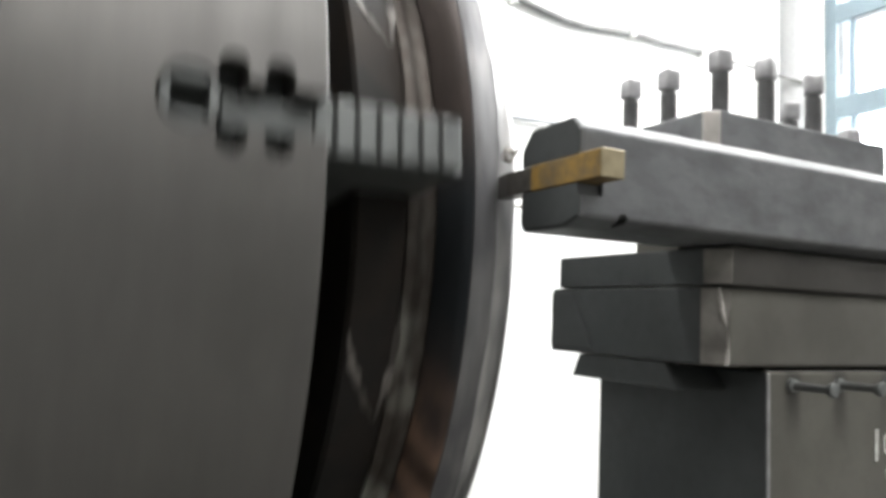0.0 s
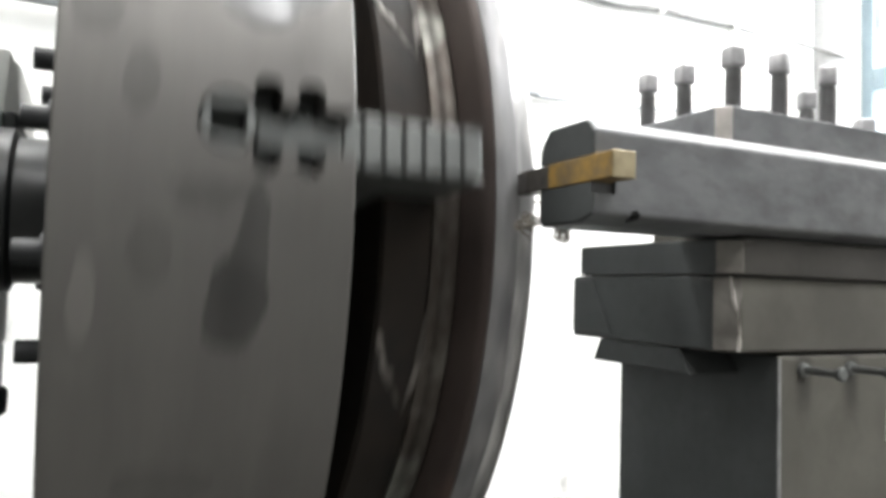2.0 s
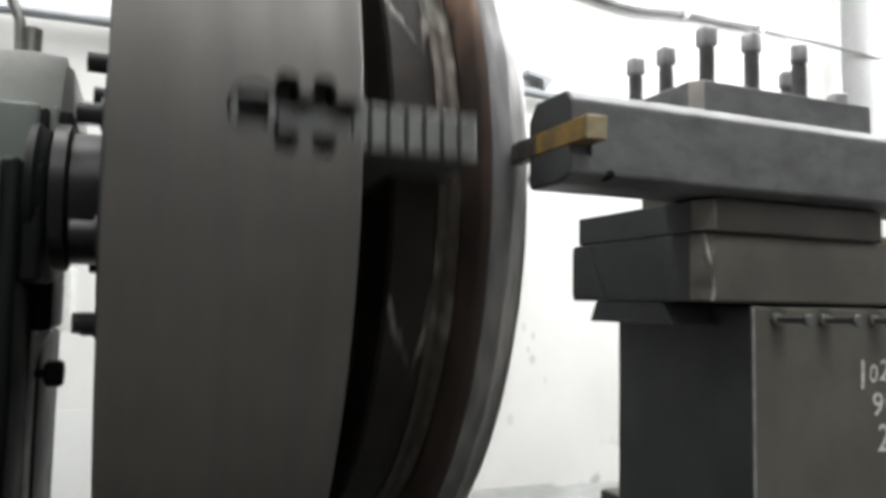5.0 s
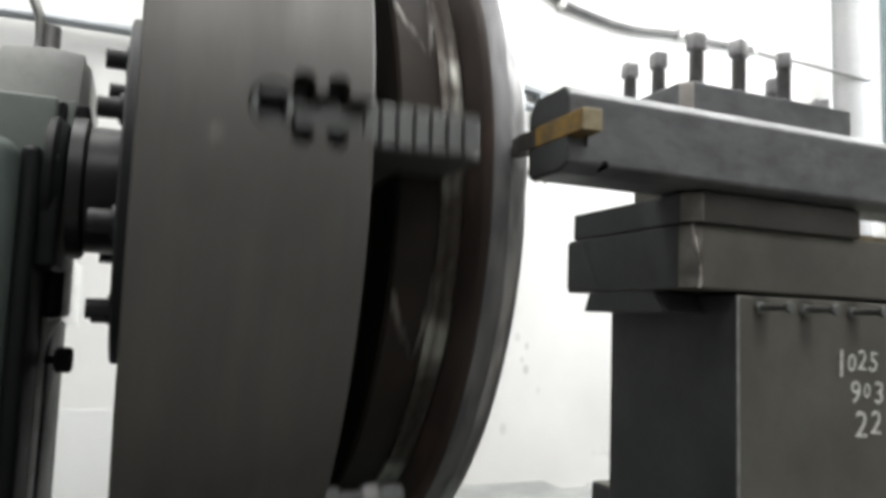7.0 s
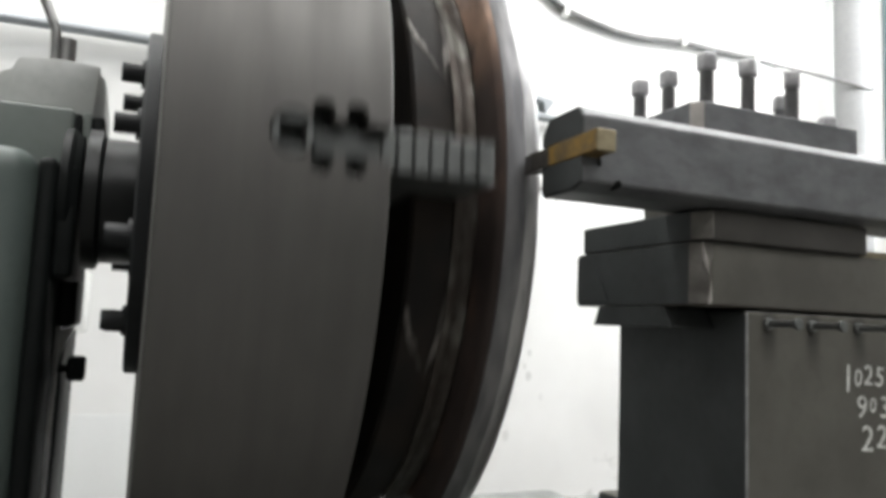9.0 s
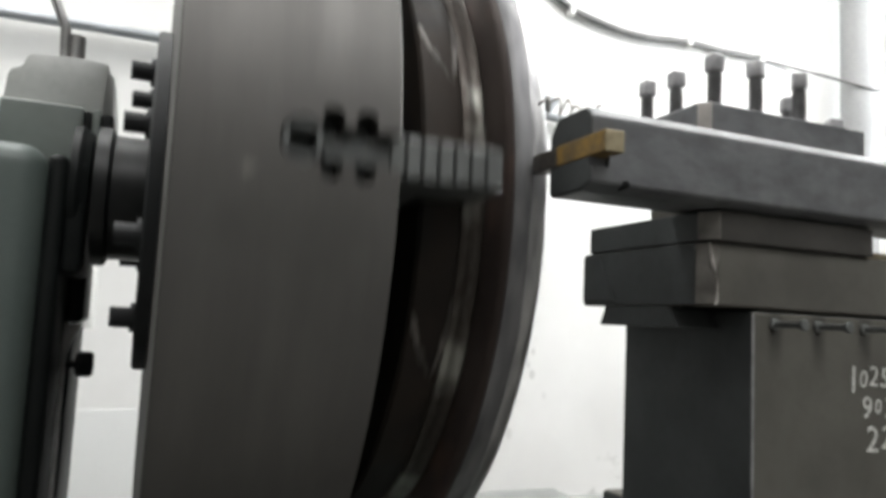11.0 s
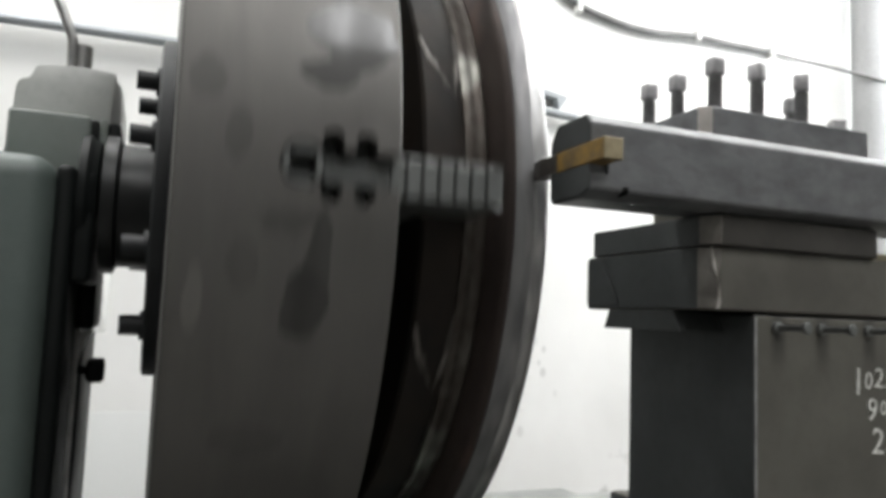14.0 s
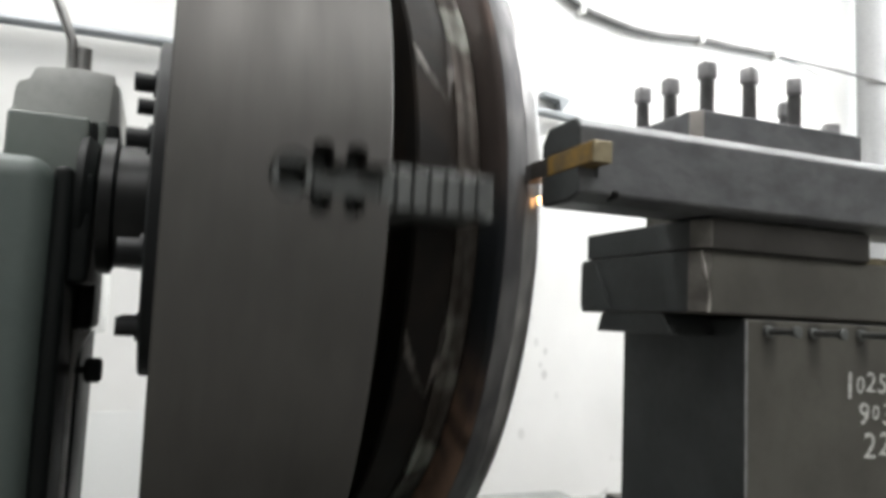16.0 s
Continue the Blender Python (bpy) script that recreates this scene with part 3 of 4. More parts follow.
def build_workpiece():
    work = empty("workpiece", AXIS, label="large cast iron flanged ring, rusty brown with a freshly cut rim", category="workpiece")
    # the turned outline from the chuck to the flange, as (x, radius)
    outline = [(-0.1035, 0.425), (-0.1, 0.4295), (-0.075, 0.43), (-0.0575, 0.4295), (-0.056, 0.4285), (-0.0545, 0.4305), (-0.05, 0.4325), (-0.044, 0.4315), (-0.038, 0.431), (-0.034, 0.4325), (-0.031, 0.4345), (-0.0285, 0.4335), (-0.028, 0.431)]
    split = 4

    def hull(x):
        for (xa, ra), (xb, rc) in zip(outline, outline[1:]):
            if x <= xb:
                return ra + (rc - ra) * max(0.0, (x - xa) / (xb - xa))
        return outline[-1][1]

    part("barrel", spun([(X1 + 0.004, 0.3), (X1 + 0.004, 0.345), (-0.112, 0.345), (-0.1055, 0.352), (-0.1035, 0.36)] + outline[:split + 1] + [(outline[split][0], 0.3)], 180, True), CAST_DARK, work, "dark scaled iron barrel", smooth=True)
    fx = outline[split][0] + 0.0003
    part("fillet", spun([(fx, 0.31), (fx, outline[split][1])] + outline[split + 1:] + [(-0.028, 0.31)], 180, True), CAST_SHINY, work, "scraped shiny shoulder", smooth=True)
    part("flange_face", spun([(-0.0275, 0.32), (-0.0275, 0.4315), (-0.0262, 0.436), (-0.0245, 0.45), (-0.0228, 0.466), (-0.021, 0.475), (-0.0175, 0.48), (-0.0175, 0.32)], 240, True), CAST_FACE, work, "rusty brown cast flange face", smooth=True)

    def ragged(bm, x, amount, seed):
        """Lets one turned edge wander along the axis."""
        for v in bm.verts:
            if abs(v.co.x - x) < 1e-5:
                q = math.atan2(v.co.z, -v.co.y)
                v.co.x += amount * (math.sin(7 * q + seed) + 0.7 * math.sin(17 * q + 2 * seed) + 0.5 * math.sin(41 * q + 3 * seed))
        return bm

    bm = spun([(-0.017, 0.33), (-0.017, 0.4815), (-0.0135, 0.4841), (-0.0085, 0.4855), (0.0085, 0.4861), (0.0085, 0.33)], 240, True)
    part("rim_bevel", ragged(bm, -0.0135, 0.0005, 1), RIM_DULL, work, "dull turned bevel of the rim", smooth=True)
    bm = spun([(0.002, 0.34), (0.002, 0.4858), (0.0035, 0.4866), (0.013, 0.4868), (0.0185, 0.485), (0.0218, 0.481), (0.0218, 0.34)], 240, True)
    part("cut_rim", ragged(bm, 0.002, 0.0009, 2), MACHINED, work, "freshly machined bright rim", smooth=True)

    def ridge(name, a, way, wide, seed):
        """A raised scraped seam over the barrel along (x, degrees) stations."""
        bm, prev, n, sides = bmesh.new(), None, 20, 8
        for i in range(n + 1):
            u = i / n * (len(way) - 1)
            k = min(int(u), len(way) - 2)
            (xa, qa), (xb, qb) = way[k], way[k + 1]
            x, th = xa + (xb - xa) * (u - k), radians(qa + (qb - qa) * (u - k) + 0.4 * math.sin(9 * u + seed))
            w = 0.0005 + wide * math.sin(math.pi * min(1.0, i / n * 1.01)) ** 0.6 * (0.75 + 0.25 * math.sin(5 * u + seed))
            row = []
            for q in range(sides):
                g = 2 * math.pi * q / sides
                xx = x + w * math.cos(g)
                r2 = hull(xx) + 0.0003 + 0.3 * w * math.sin(g)
                row.append(bm.verts.new((xx, -r2 * math.cos(th), r2 * math.sin(th))))
            if prev:
                for q in range(sides):
                    bm.faces.new((prev[q], prev[(q + 1) % sides], row[(q + 1) % sides], row[q]))
            else:
                bm.faces.new(row)
            prev = row
        bm.faces.new(prev)
        bmesh.ops.recalc_face_normals(bm, faces=bm.faces)
        part(name, bm, RIDGE, work, "scraped casting ridge", ray_pose(a), smooth=True)

    for k in range(8):
        a = 45 * k + (1.5 if k % 2 else 0)
        ridge("casting_ridge", a, WEB_LEFT, 0.0048, k)
        ridge("casting_ridge", a, WEB_RIGHT, 0.004, k + 3)
    return work


def build_spindle():
    spin = empty("spindle_flange", pose(0, 0, ZS - ZC) @ AXIS, label="blackened steel spindle flange and backplate bolted behind the chuck", category="spindle")
    part("backplate", spun([(-0.381, 0.05), (-0.381, 0.242), (-0.378, 0.246), (X0 - 0.001, 0.246), (X0 - 0.001, 0.05)], 96), STEEL_DARK, spin, "blackened steel backplate disc", smooth=True)
    for k in range(8):
        bolt = part("backplate_bolt", rod((-0.413, 0, 0), (-0.381, 0, 0), 0.0135, 20), STEEL_DARK, spin, m=ray_pose(45 * k + 22.5, 0.187), smooth=True)
        part("bolt_washer", rod((-0.387, 0, 0), (-0.381, 0, 0), 0.02, 20), STEEL_DARK, bolt)
    part("spindle_nose", spun([(-0.447, 0.0), (-0.447, 0.1), (-0.43, 0.1), (-0.425, 0.09), (-0.381, 0.09), (-0.381, 0.0)], 64), STEEL_NOSE, spin, "dark steel spindle nose", smooth=True)
    return spin


chuck = build_chuck()
spindle = build_spindle()
work = build_workpiece()


def build_headstock():
    hs = empty("headstock", pose(-0.7, 0.8, 0), label="grey-green enamelled lathe headstock, near-black around the spindle", category="headstock")
    hs_inv = pose(0.7, -0.8, 0)

    def add(name, bm, mat, label="", smooth=False):
        return part(name, bm, mat, hs, label, hs_inv, smooth)

    add("pedestal", box(-1.5, -0.494, 0.485, 1.3, 0.0, 1.1, 0.034, 6), GREEN, "grey-green enamelled front casting", True)
    add("side_plate", box(-0.4965, -0.472, 0.512, 1.06, 0.0, 1.092, 0.01, 3), DARK_IRON, "near-black side of the casting", True)
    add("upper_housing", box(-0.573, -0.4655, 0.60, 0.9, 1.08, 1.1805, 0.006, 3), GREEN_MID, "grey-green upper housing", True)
    add("housing_joint", box(-0.4655, -0.4555, 0.612, 0.9, 1.08, 1.177, 0.003, 2), DARK_IRON, "dark joint", True)
    add("bearing_flange", box(-0.4555, -0.444, 0.618, 0.9, 1.08, 1.182, 0.004, 2), GREEN_MID, "", True)
    add("seal_ring", box(-0.444, -0.4265, 0.628, 0.86, 1.09, 1.18, 0.005, 2), DARK_IRON, "near-black seal", True)
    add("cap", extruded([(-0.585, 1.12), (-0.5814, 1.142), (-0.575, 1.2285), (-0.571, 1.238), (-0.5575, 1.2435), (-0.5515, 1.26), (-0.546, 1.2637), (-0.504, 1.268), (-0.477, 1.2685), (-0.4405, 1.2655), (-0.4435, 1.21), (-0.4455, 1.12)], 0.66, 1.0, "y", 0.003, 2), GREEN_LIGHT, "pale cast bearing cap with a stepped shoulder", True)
    bm = extruded([(-0.45, 0.664), (-0.4435, 0.664), (-0.4285, 0.705), (-0.4265, 0.78), (-0.4265, 1.0), (-0.45, 1.0)], 1.12, 1.262, "z", 0.004, 2)
    for v in bm.verts:
        v.co.x -= 0.0065 * max(0.0, (v.co.z - 1.2) / 0.062) ** 2
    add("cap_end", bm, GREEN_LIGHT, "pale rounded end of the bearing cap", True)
    # two black blocks added to fill the dark area beside the spindle
    add("dark_fill_block", box(-0.478, -0.4475, 0.70, 0.9, 0.868, 0.945, 0.008, 3), DARK_IRON, "near-black block filling the dark area below the spindle", True)
    add("black_fill_block", box(-0.474, -0.4478, 0.53, 0.9, 0.935, 1.088, 0.008, 3), BLACK_IRON, "black block filling the dark area beside the spindle", True)
    bm = spun([(-0.472, 0.0), (-0.472, 0.1), (-0.462, 0.102), (-0.458, 0.098), (-0.455, 0.094), (-0.449, 0.092), (-0.4475, 0.09), (-0.4475, 0.0)], 72)
    bmesh.ops.translate(bm, vec=(0, YC + 0.02, ZS), verts=bm.verts)
    add("bearing_cover", bm, BLACK_IRON, "black oily round bearing cover", True)
    add("oil_filler", rod((-0.4926, 0.70, 1.262), (-0.4926, 0.70, 1.312), 0.0135, 24), STEEL_BRIGHT, "bright steel oil filler", True)
    hs_lever = tube("oil_pipe", [(-0.506, 0.69, 1.26), (-0.507, 0.69, 1.315), (-0.51, 0.69, 1.325), (-0.55, 0.69, 1.42), (-0.60, 0.69, 1.55)], 0.0075, STEEL_BRIGHT, hs)
    hs_lever.matrix_basis = hs_inv
    add("lower_apron", box(-0.488, -0.462, 0.73, 1.06, 0.0, 0.86, 0.01, 3), DARK_IRON, "", True)
    add("casting_foot", extruded([(-0.5, 1.08), (-0.478, 1.14), (-0.462, 1.2), (-0.452, 1.3), (-0.5, 1.3)], 0.845, 0.98, "z", 0.004, 2), CAST_PALE, "pale chipped casting foot, coloured as if lit", True)
    add("apron_lip", box(-0.474, -0.466, 0.705, 0.73, 0.0, 0.87, 0.003, 2), CAST_PALE, "pale edge of the apron", True)
    add("lock_screw", rod((-0.475, 0.716, 0.805), (-0.452, 0.716, 0.805), 0.006, 12), DARK_IRON)
    add("lock_knob", spun_at([(-0.453, 0.0), (-0.453, 0.014), (-0.449, 0.0195), (-0.431, 0.0195), (-0.427, 0.015), (-0.427, 0.0)], 24, 0.716, 0.805), DARK_IRON, "black knob", True)
    add("casting_web", extruded([(-0.479, 0.856), (-0.462, 0.864), (-0.4455, 0.87), (-0.456, 0.852), (-0.462, 0.838), (-0.466, 0.8185), (-0.474, 0.8185)], 0.71, 0.73, "y", 0.002, 1), CAST_PALE, "pale chipped web, coloured as if lit", True)
    return hs


build_headstock()


def build_bed():
    bed = empty("lathe_bed", pose(0, 0.6, 0), label="grey cast iron lathe bed with flat guideways", category="lathe bed")
    inv = pose(0, -0.6, 0)
    part("bed_body", box(-0.45, 2.2, 0.3, 1.1, 0.0, 0.47, 0.01), GREEN, bed, m=inv)
    part("guideway", box(-0.44, 0.4, 0.42, 0.7, 0.47, 0.59, 0.008), BED, bed, m=inv)
    part("guideway", box(-0.44, 2.2, 0.85, 1.08, 0.465, 0.48, 0.004), BED, bed, m=inv)


build_bed()


def build_carriage():
    """The upright that carries the tool slide."""
    col = empty("tool_column", pose(0.5, 0.12, 0), label="tall grey-brown painted tool column with chalk figures", category="machine column")
    inv = pose(-0.5, -0.12, 0)
    part("upright", box(0.211, 0.80, 0.0175, 0.233, 0.0, 0.921, 0.003), STEEL_COLUMN, col, "grey-brown painted upright", inv)
    part("foot", box(0.298, 0.9, 0.235, 0.4, 0.0, 0.656, 0.006), STEEL_COLUMN, col, "", inv)
    part("rubbed_edge", box(0.2103, 0.2128, 0.0167, 0.0195, 0.0, 0.9195, 0.0006, 1), STEEL_SCREW, col, "rubbed bright edge", inv)
    for x in GIB_X:
        bm = spun([(0, 0), (0, 0.0062), (0.004, 0.0062), (0.005, 0.0036), (0.033, 0.0033), (0.037, 0.0058), (0.0405, 0.0062), (0.0415, 0.005), (0.0415, 0)], 18)
        bmesh.ops.transform(bm, matrix=pose(x, 0.0176, 0.909, 0, 0, -90), verts=bm.verts)
        part("gib_screw", bm, STEEL_JAW, col, "steel gib adjusting screw", inv, True)
    # chalk figures on the upright
    def chalk(text, x, z, size, lean):
        cu = bpy.data.curves.new("chalk_figure", "FONT")
        cu.body, cu.size, cu.extrude, cu.offset = text, size, 0.0004, 0.0001
        tmp = bpy.data.objects.new("chalk_figure", cu)
        scene.collection.objects.link(tmp)
        me = bpy.data.meshes.new_from_object(tmp.evaluated_get(bpy.context.evaluated_depsgraph_get()))
        bpy.data.objects.remove(tmp)
        me.materials.clear()
        me.materials.append(CHALK)
        ob = new("chalk_figure", me)
        ob.parent = col
        ob.matrix_basis = inv @ pose(x, 0.0168, z, 90, lean, 0)
        return ob

    for text, x, z, size, lean in (("1", 0.3445, 0.840, 0.042, 3), ("0", 0.364, 0.8465, 0.026, 8), ("2", 0.3795, 0.8475, 0.031, 5), ("5", 0.3965, 0.8465, 0.031, 8),
                                   ("9", 0.3675, 0.812, 0.034, 4), ("0", 0.388, 0.8175, 0.022, 6), ("3", 0.404, 0.811, 0.034, 3),
                                   ("2", 0.374, 0.7755, 0.04, 4), ("2", 0.3975, 0.7785, 0.036, 6)):
        chalk(text, x, z, size, lean)


build_carriage()


def shade_side(ob):
    """Gives faces turned to the chuck the darker iron, their shade being in its colour."""
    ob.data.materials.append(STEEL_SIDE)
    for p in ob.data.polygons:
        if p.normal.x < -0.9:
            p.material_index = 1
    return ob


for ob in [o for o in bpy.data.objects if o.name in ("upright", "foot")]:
    shade_side(ob)


def build_slide():
    sl = empty("compound_slide", pose(0.4, 0.1, 0.9215), label="oily grey steel compound slide with dovetail and worn corner", category="tool slide")
    inv = pose(-0.4, -0.1, -0.9215)
    # dovetail under the slide
    part("dovetail", extruded([(0.062, 0.9215), (0.2, 0.9215), (0.19, 0.9245), (0.077, 0.9245)], 0.16, 0.8, "x"), STEEL_DARK, sl, "", inv)
    part("dovetail_end", extruded([(0.062, 0.9015), (0.2035, 0.9015), (0.193, 0.924), (0.0775, 0.924)], 0.151, 0.2105, "x", 0.001, 1), STEEL_SIDE, sl, "", inv)
    shade_side(part("slide_body", extruded([(0.153, 0.03), (0.165, 0.018), (0.80, 0.018), (0.80, 0.239), (0.15, 0.239), (0.15, 0.034)], 0.9245, 0.9895, "z", 0.0025, 2), STEEL_SLIDE, sl, "oily grey slide body", inv))
    # chamfered, hammered corner
    bm = bmesh.new()
    rng = random.Random(4)
    n = 14
    rows = []
    for i in range(n):
        z = 0.9265 + 0.061 * i / (n - 1)
        bulge = 0.0125 - 0.006 * max(0.0, math.sin(math.pi * (i / (n - 1)) * 1.6 - 0.6)) + rng.uniform(-0.0006, 0.0006)
        rows.append([bm.verts.new((0.1492, 0.0335, z)), bm.verts.new((0.1505 + bulge * 0.45, 0.0235, z)), bm.verts.new((0.1525 + bulge, 0.0162, z)), bm.verts.new((0.1535 + bulge, 0.022, z)), bm.verts.new((0.1555, 0.032, z))])
    for a, c in zip(rows, rows[1:]):
        for k in range(5):
            j = (k + 1) % 5
            bm.faces.new((a[k], a[j], c[j], c[k]))
    bm.faces.new(rows[0])
    bm.faces.new(rows[-1])
    bmesh.ops.recalc_face_normals(bm, faces=bm.faces)
    part("worn_corner", bm, WORN_DULL, sl, "bright hammered corner", inv, True)
    bm, prev = bmesh.new(), None
    for i in range(25):
        u = i / 24
        z = 0.9255 + 0.063 * u
        x = 0.16 + 0.0035 * math.sin(4.2 * u + 0.4) - 0.004 * u + rng.uniform(-0.0007, 0.0007)
        w = 0.0009 + 0.0006 * math.sin(11 * u)
        row = [bm.verts.new((x + dx, y, z)) for dx, y in ((-w, 0.0185), (-w * 0.3, 0.0158), (w, 0.0162), (w, 0.0185))]
        if prev:
            for k in range(4):
                bm.faces.new((prev[k], prev[(k + 1) % 4], row[(k + 1) % 4], row[k]))
        else:
            bm.faces.new(row)
        prev = row
    bm.faces.new(prev)
    bmesh.ops.recalc_face_normals(bm, faces=bm.faces)
    part("rubbed_edge", bm, WORN, sl, "ragged bright edge", inv, True)
    part("gib_strip", extruded([(0.205, 0.985), (0.236, 0.985), (0.236, 0.93), (0.17, 0.93)], 0.1475, 0.15, "x", 0.0006, 1), STEEL_SIDE, sl, "", inv)
    shade_side(part("top_slab", extruded([(0.1495, 0.03), (0.162, 0.0125), (0.384, 0.0125), (0.384, 0.227), (0.1495, 0.227)], 0.99, 1.0215, "z", 0.002, 2), STEEL_SLAB, sl, "dark upper slab with a bevelled corner", inv))
    part("bevel_face", extruded([(0.1482, 0.0300), (0.1615, 0.0115), (0.1640, 0.0135), (0.1505, 0.0322)], 0.9915, 1.02, "z", 0.0006, 1), WORN_DULL, sl, "rubbed bright bevel", inv)
    part("brass_strip", box(0.389, 0.60, 0.03, 0.06, 0.99, 0.9985, 0.001, 1), CREAM, sl, "dull brass strip", inv)


build_slide()


def build_toolpost():
    tp = empty("tool_post", pose(0.27, 0.1, 1.0215), label="square grey steel tool post with clamping screws", category="tool post")
    inv = pose(-0.27, -0.1, -1.0215)
    part("pedestal", box(0.17, 0.384, 0.078, 0.135, 1.0215, 1.1045, 0.003), STEEL_SLIDE, tp, "", inv)
    part("base", box(0.166, 0.386, 0.02, 0.135, 1.0215, 1.0235, 0.0006, 1), STEEL_SLIDE, tp, "", inv)
    part("top_block", extruded([(0.148, 0.031), (0.157, 0.022), (0.384, 0.022), (0.384, 0.235), (0.148, 0.235)], 1.104, 1.137, "z", 0.002, 2), STEEL_BAR, tp, "ground steel top block", inv)
    part("rubbed_edge", extruded([(0.1472, 0.0312), (0.1572, 0.0211), (0.1590, 0.0232), (0.1492, 0.0332)], 1.1055, 1.1355, "z", 0.0006, 1), WORN, tp, "rubbed bright corner", inv)

    def screw(x, y, top):
        s = 0.0086
        shank = part("clamp_screw", rod((x, y, 1.135), (x, y, top - 0.014), 0.0068, 18), THREAD, tp, "square-headed clamping screw", inv, True)
        bm = bmesh.new()
        z = 1.142
        while z < top - 0.023:
            made = bmesh.ops.create_cone(bm, cap_ends=True, segments=14, radius1=0.0077, radius2=0.0077, depth=0.0011)["verts"]
            bmesh.ops.translate(bm, vec=(x, y, z), verts=made)
            z += 0.0022
        if len(bm.verts):
            part("thread", bm, THREAD, shank)
        else:
            bm.free()
        bm = box(-s, s, -s, s, top - 0.0205, top, 0.0036, 3)
        bmesh.ops.transform(bm, matrix=pose(x, y, 0, 0, 0, 20 + 37 * x * 10), verts=bm.verts)
        part("screw_head", bm, STEEL_SCREW, shank, smooth=True)

    for x, y, top in ((0.1765, 0.039, 1.196), (0.235, 0.0395, 1.199), (0.301, 0.04, 1.197), (0.362, 0.045, 1.154), (0.1765, 0.1, 1.195), (0.1765, 0.152, 1.199), (0.36, 0.11, 1.197), (0.36, 0.17, 1.19)):
        screw(x, y, top)


build_toolpost()


def build_tool():
    bar = empty("boring_bar", pose(0.3, 0.04, 1.0235), label="thick ground steel tool bar holding a yellow cutter bit", category="tool holder")
    inv = pose(-0.3, -0.04, -1.0235)
    body = part("bar_body", extruded([(0.0, 1.0298), (0.02, 1.0235), (0.07, 1.0235), (0.075, 1.0285), (0.075, 1.088), (0.062, 1.1035), (0.0098, 1.1035), (0.0, 1.0938)], -0.003, 0.85, "x", 0.0028, 2), STEEL_BAR, bar, "ground steel bar, scuffed", inv)
    bm = box(-0.01, 0.0172, -0.02, 0.1, 1.054, 1.075)
    rod((0.036, -0.03, 1.0305), (0.036, 0.03, 1.0305), 0.0045, 20, bm=bm)
    carve(body, bm)
    shade_side(carve(body, box(-0.01, 0.0165, -0.02, 0.004, 1.0455, 1.0545)))
    bit = part("cutter_bit", box(-0.0035, 0.0166, -0.0215, 0.061, 1.0546, 1.0744, 0.0008, 1), YELLOW, bar, "square bit painted yellow, chipped", inv)
    part("bit_end", box(-0.0037, 0.0168, -0.0232, -0.0213, 1.0544, 1.0746, 0.0008, 1), CREAM, bit, "pale worn end")
    part("bit_tip", extruded([(-0.0034, 0.0606), (0.0165, 0.0606), (0.0165, 0.09), (0.004, 0.1145), (-0.002, 0.111), (-0.006, 0.09)], 1.0548, 1.0735, "z", 0.0008, 1), CARBIDE, bit, "dark ground carbide tip")


build_tool()

# ---- chips at the cut ----


def curl(name, turns, radius, pitch, mat, seed):
    rng = random.Random(seed)
    bm = bmesh.new()
    n = int(turns * 14)
    prev = None
    for i in range(n + 1):
        q = 2 * math.pi * i / 14
        r = radius * (1 + 0.25 * math.sin(3 * q + seed)) * (0.6 + 0.4 * i / n)
        x = pitch * i / 14
        row = [bm.verts.new((x + dx, (r + dr) * math.cos(q), (r + dr) * math.sin(q))) for dx, dr in ((0, 0), (0.0016, 0), (0.0016, 0.0005), (0, 0.0005))]
        if prev:
            for k in range(4):
                j = (k + 1) % 4
                bm.faces.new((prev[k], prev[j], row[j], row[k]))
        else:
            bm.faces.new(row)
        prev = row
    bm.faces.new(prev)
    bmesh.ops.recalc_face_normals(bm, faces=bm.faces)
    return part(name, bm, mat)


HIDDEN = Vector((0.008, 0.16, 1.045))  # still inside the uncut metal
HOT_TIMES = (0.5, 0.56, 3.85, 7.2, 7.5, 12.0, 13.7, 15.0, 15.2, 16.0)
HOT = [curl("hot_chip", 1.3, 0.0042, 0.003, hot, k) for k in range(len(HOT_TIMES))]
for ob in HOT:
    tagged(ob, "small glowing hot chip thrown off at the cut", "metal chip", "hot chips")
def nest(count, size, seed):
    rng = random.Random(seed)
    return [(size * (0.55 + 0.45 * rng.random()) * math.cos(2.1 * i + rng.random()), size * 0.7 * rng.uniform(-1, 1), size * 0.8 * math.sin(2.1 * i + rng.random())) for i in range(count)]


def spring(turns, radius, pitch, seed):
    rng = random.Random(seed)
    return [(pitch * i / 7 + rng.uniform(-0.0015, 0.0015), radius * math.cos(0.9 * i) * rng.uniform(0.6, 1.2), radius * (0.9 + math.sin(0.9 * i)) * rng.uniform(0.5, 1.15)) for i in range(int(turns * 7))]


LOOSE = [tube("steel_chip", nest(16, 0.011, 5), 0.0005, SWARF), tube("steel_chip", nest(26, 0.012, 6), 0.0006, SWARF), tube("steel_chip", nest(34, 0.015, 7), 0.0006, SWARF), tube("steel_chip", spring(5.5, 0.0105, 0.0115, 8), 0.001, SWARF)]
for ob in LOOSE:
    tagged(ob, "curled bright steel chip falling from the cut", "metal chip", "loose chips")


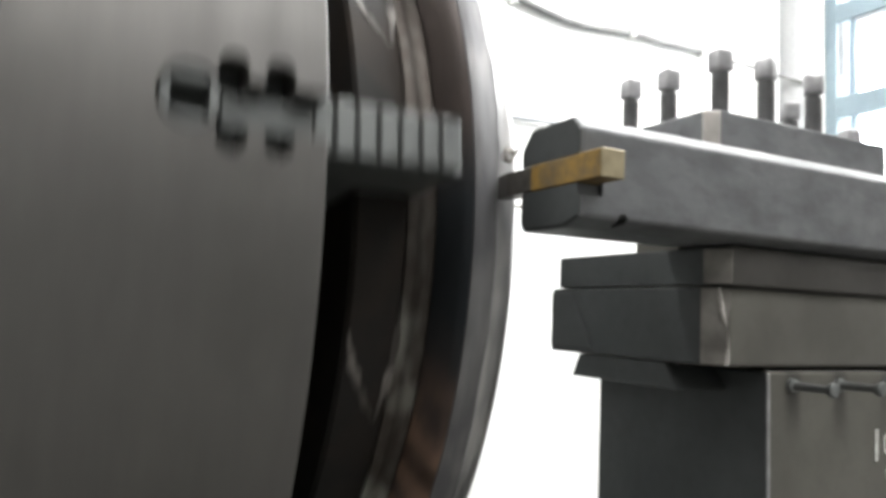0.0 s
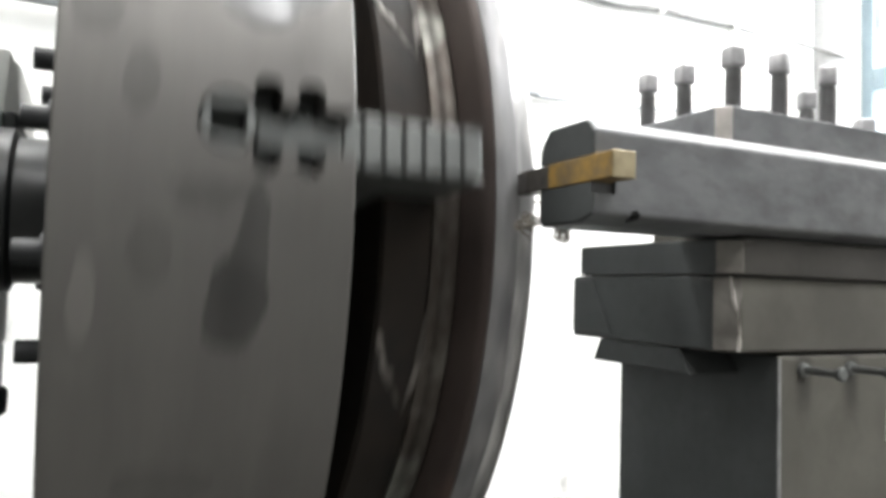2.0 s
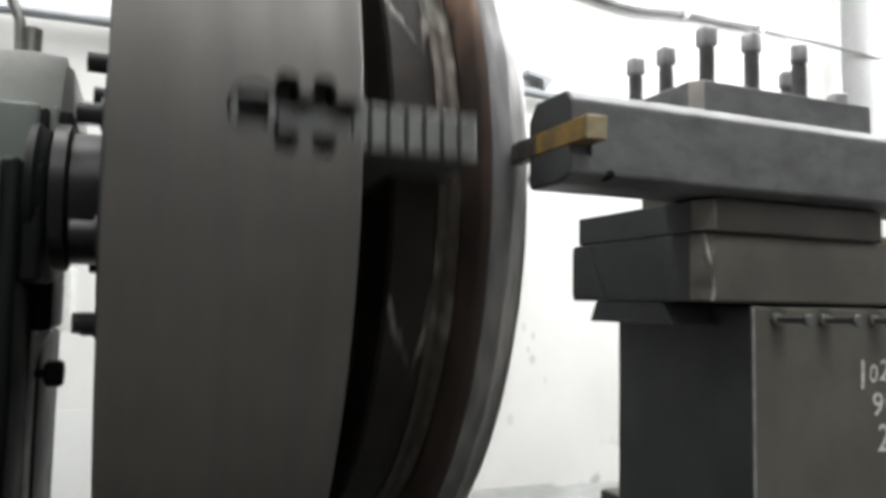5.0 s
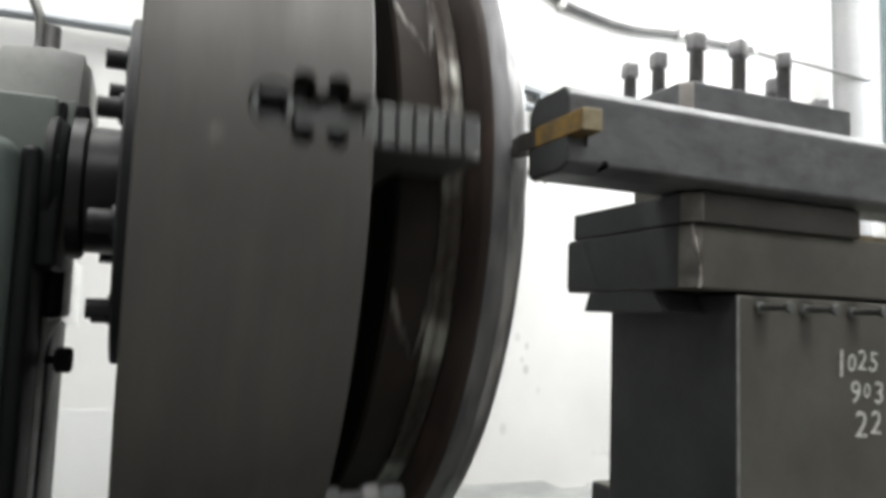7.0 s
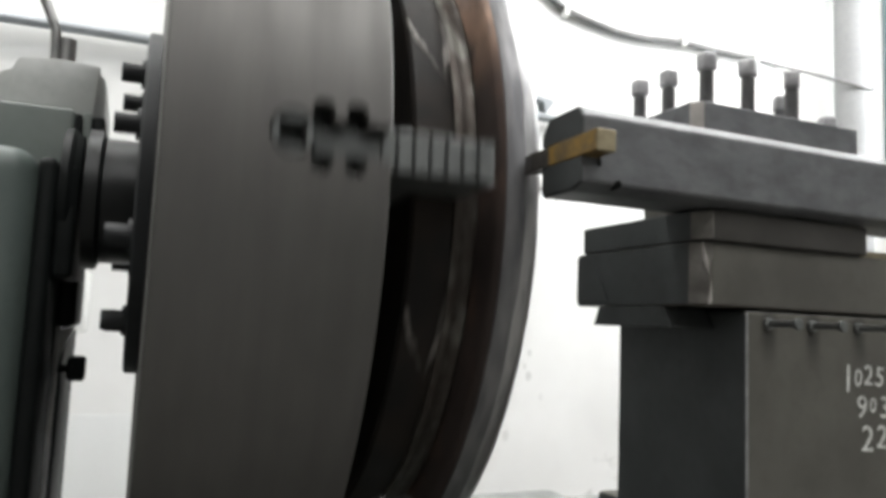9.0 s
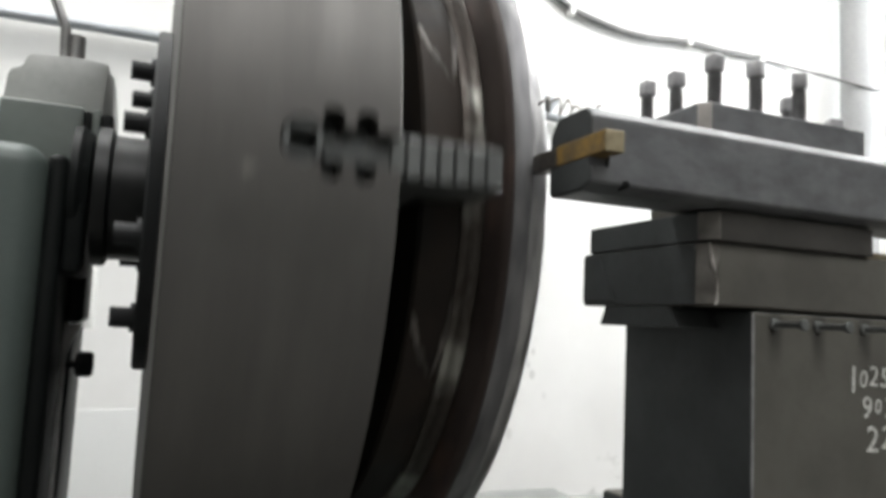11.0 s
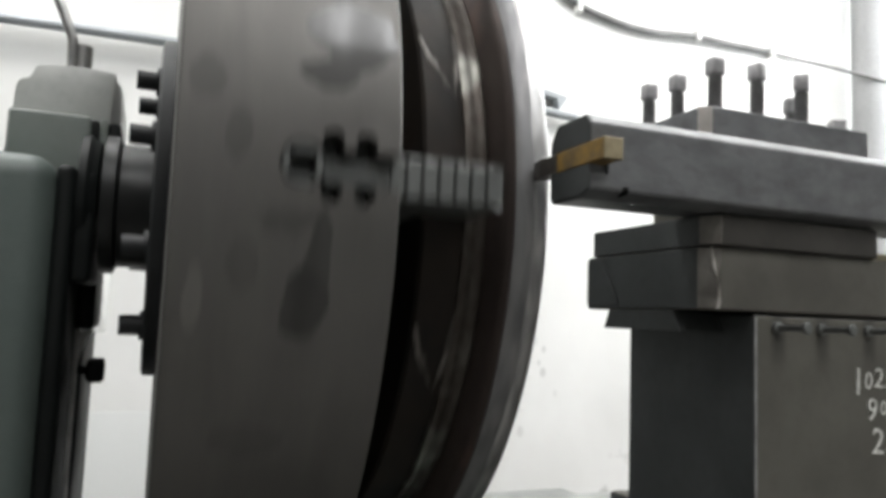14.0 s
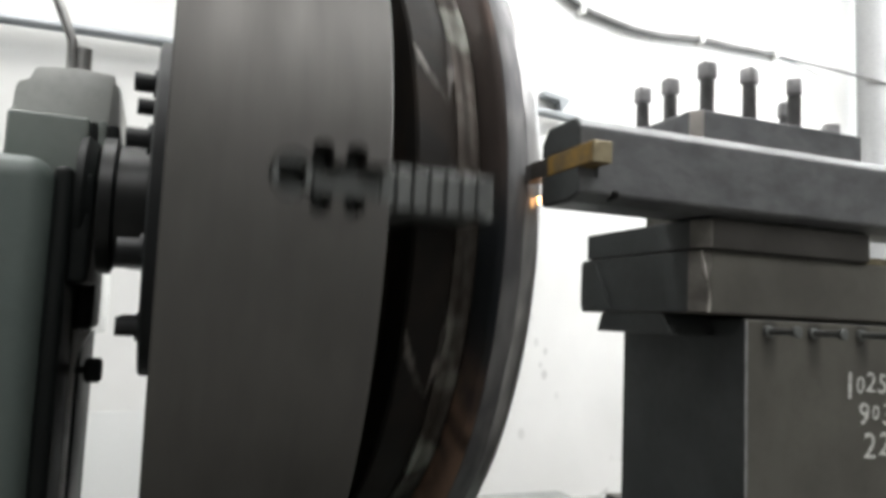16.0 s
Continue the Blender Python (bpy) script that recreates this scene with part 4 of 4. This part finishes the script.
def motions():
    # one turn in four seconds, running briefly ahead once
    ahead = {15: 2.7, 16: 2.6, 17: 2.6, 18: 2.4}
    turn = [(k / 10, AXIS @ pose(0, 0, 0, -(0.705 + 89.6 * (k / 10 - 13) + ahead.get(k, 0.0)))) for k in range(161)]
    walk(chuck, turn)
    walk(work, turn)
    walk(spindle, [(t, pose(0, 0, ZS - ZC) @ m) for t, m in turn])
    # hot chips leave the metal at the cut and fall past the bed to the floor
    for k, (ob, t0) in enumerate(zip(HOT, HOT_TIMES)):
        side = 0.004 * math.sin(3 * k)
        lift = 0.05 if t0 == 7.2 else 0.0
        rows = [(0.0, pose(*HIDDEN))]
        if t0 > 0.6:
            rows.append((t0 - 0.2, pose(*HIDDEN)))
        high = 0.004 if t0 in (0.5, 16.0) else 0.013
        rows.append((t0 - 0.1, pose(0.006, 0.117, 1.046 + high + lift, 20)))
        rows.append((t0, pose(0.007 + side, 0.107, 1.034 + high + lift, 60)))
        if t0 < 15.9:
            rows.append((t0 + 0.1, pose(0.008 + side, 0.12, 0.82, 110)))
            rows.append((t0 + 0.2, pose(0.04 + side, 0.265, 0.30, 150)))
            rows.append((t0 + 0.4, pose(0.04 + side, 0.265, 0.0085, 180)))
        rows.append((16.0, rows[-1][1]))
        walk(ob, rows)
    # cold curls hang at the cut, slip along the bar and drop
    ways = (
        ((0.0, (0.002, 0.1, 1.09)), (0.3, (0.0, 0.1, 1.085)), (0.5, (0.0, 0.09, 1.02)), (0.9, (0.02, 0.265, 0.3)), (1.2, (0.02, 0.265, 0.012))),
        ((0.0, tuple(HIDDEN)), (0.7, tuple(HIDDEN)), (1.0, (0.008, 0.1, 1.02)), (1.2, (0.014, 0.085, 1.018)), (1.6, (0.014, 0.08, 1.02)), (2.0, (0.02, 0.075, 1.02)), (2.4, (0.018, 0.08, 1.024)), (2.7, (0.02, 0.14, 0.8)), (3.0, (0.03, 0.265, 0.012))),
        ((0.0, tuple(HIDDEN)), (1.2, tuple(HIDDEN)), (1.6, (-0.004, 0.11, 1.03)), (2.0, (0.0, 0.096, 1.03)), (2.3, (0.002, 0.09, 1.0)), (2.6, (0.02, 0.26, 0.4)), (2.9, (0.03, 0.275, 0.012))),
        ((0.0, tuple(HIDDEN)), (10.2, tuple(HIDDEN)), (10.5, (0.0, 0.118, 1.075)), (10.9, (-0.012, 0.1, 1.115)), (11.2, (-0.012, 0.042, 1.11)), (11.5, (-0.002, 0.03, 1.11)), (11.6, (0.01, -0.012, 1.095)), (11.7, (0.02, -0.022, 1.05)), (11.8, (0.05, -0.06, 0.6)), (11.95, (0.06, -0.08, 0.018))),
    )
    for k, (ob, way) in enumerate(zip(LOOSE, ways)):
        rows = [(t, pose(*p, (8 if k == 3 and i < 6 else 35) * i + 20 * (k % 3), 8 * (i % 2), 5 * (k % 3) - (14 if k == 3 else 0))) for i, (t, p) in enumerate(way)]
        walk(ob, rows + [(16.0, rows[-1][1])])


motions()
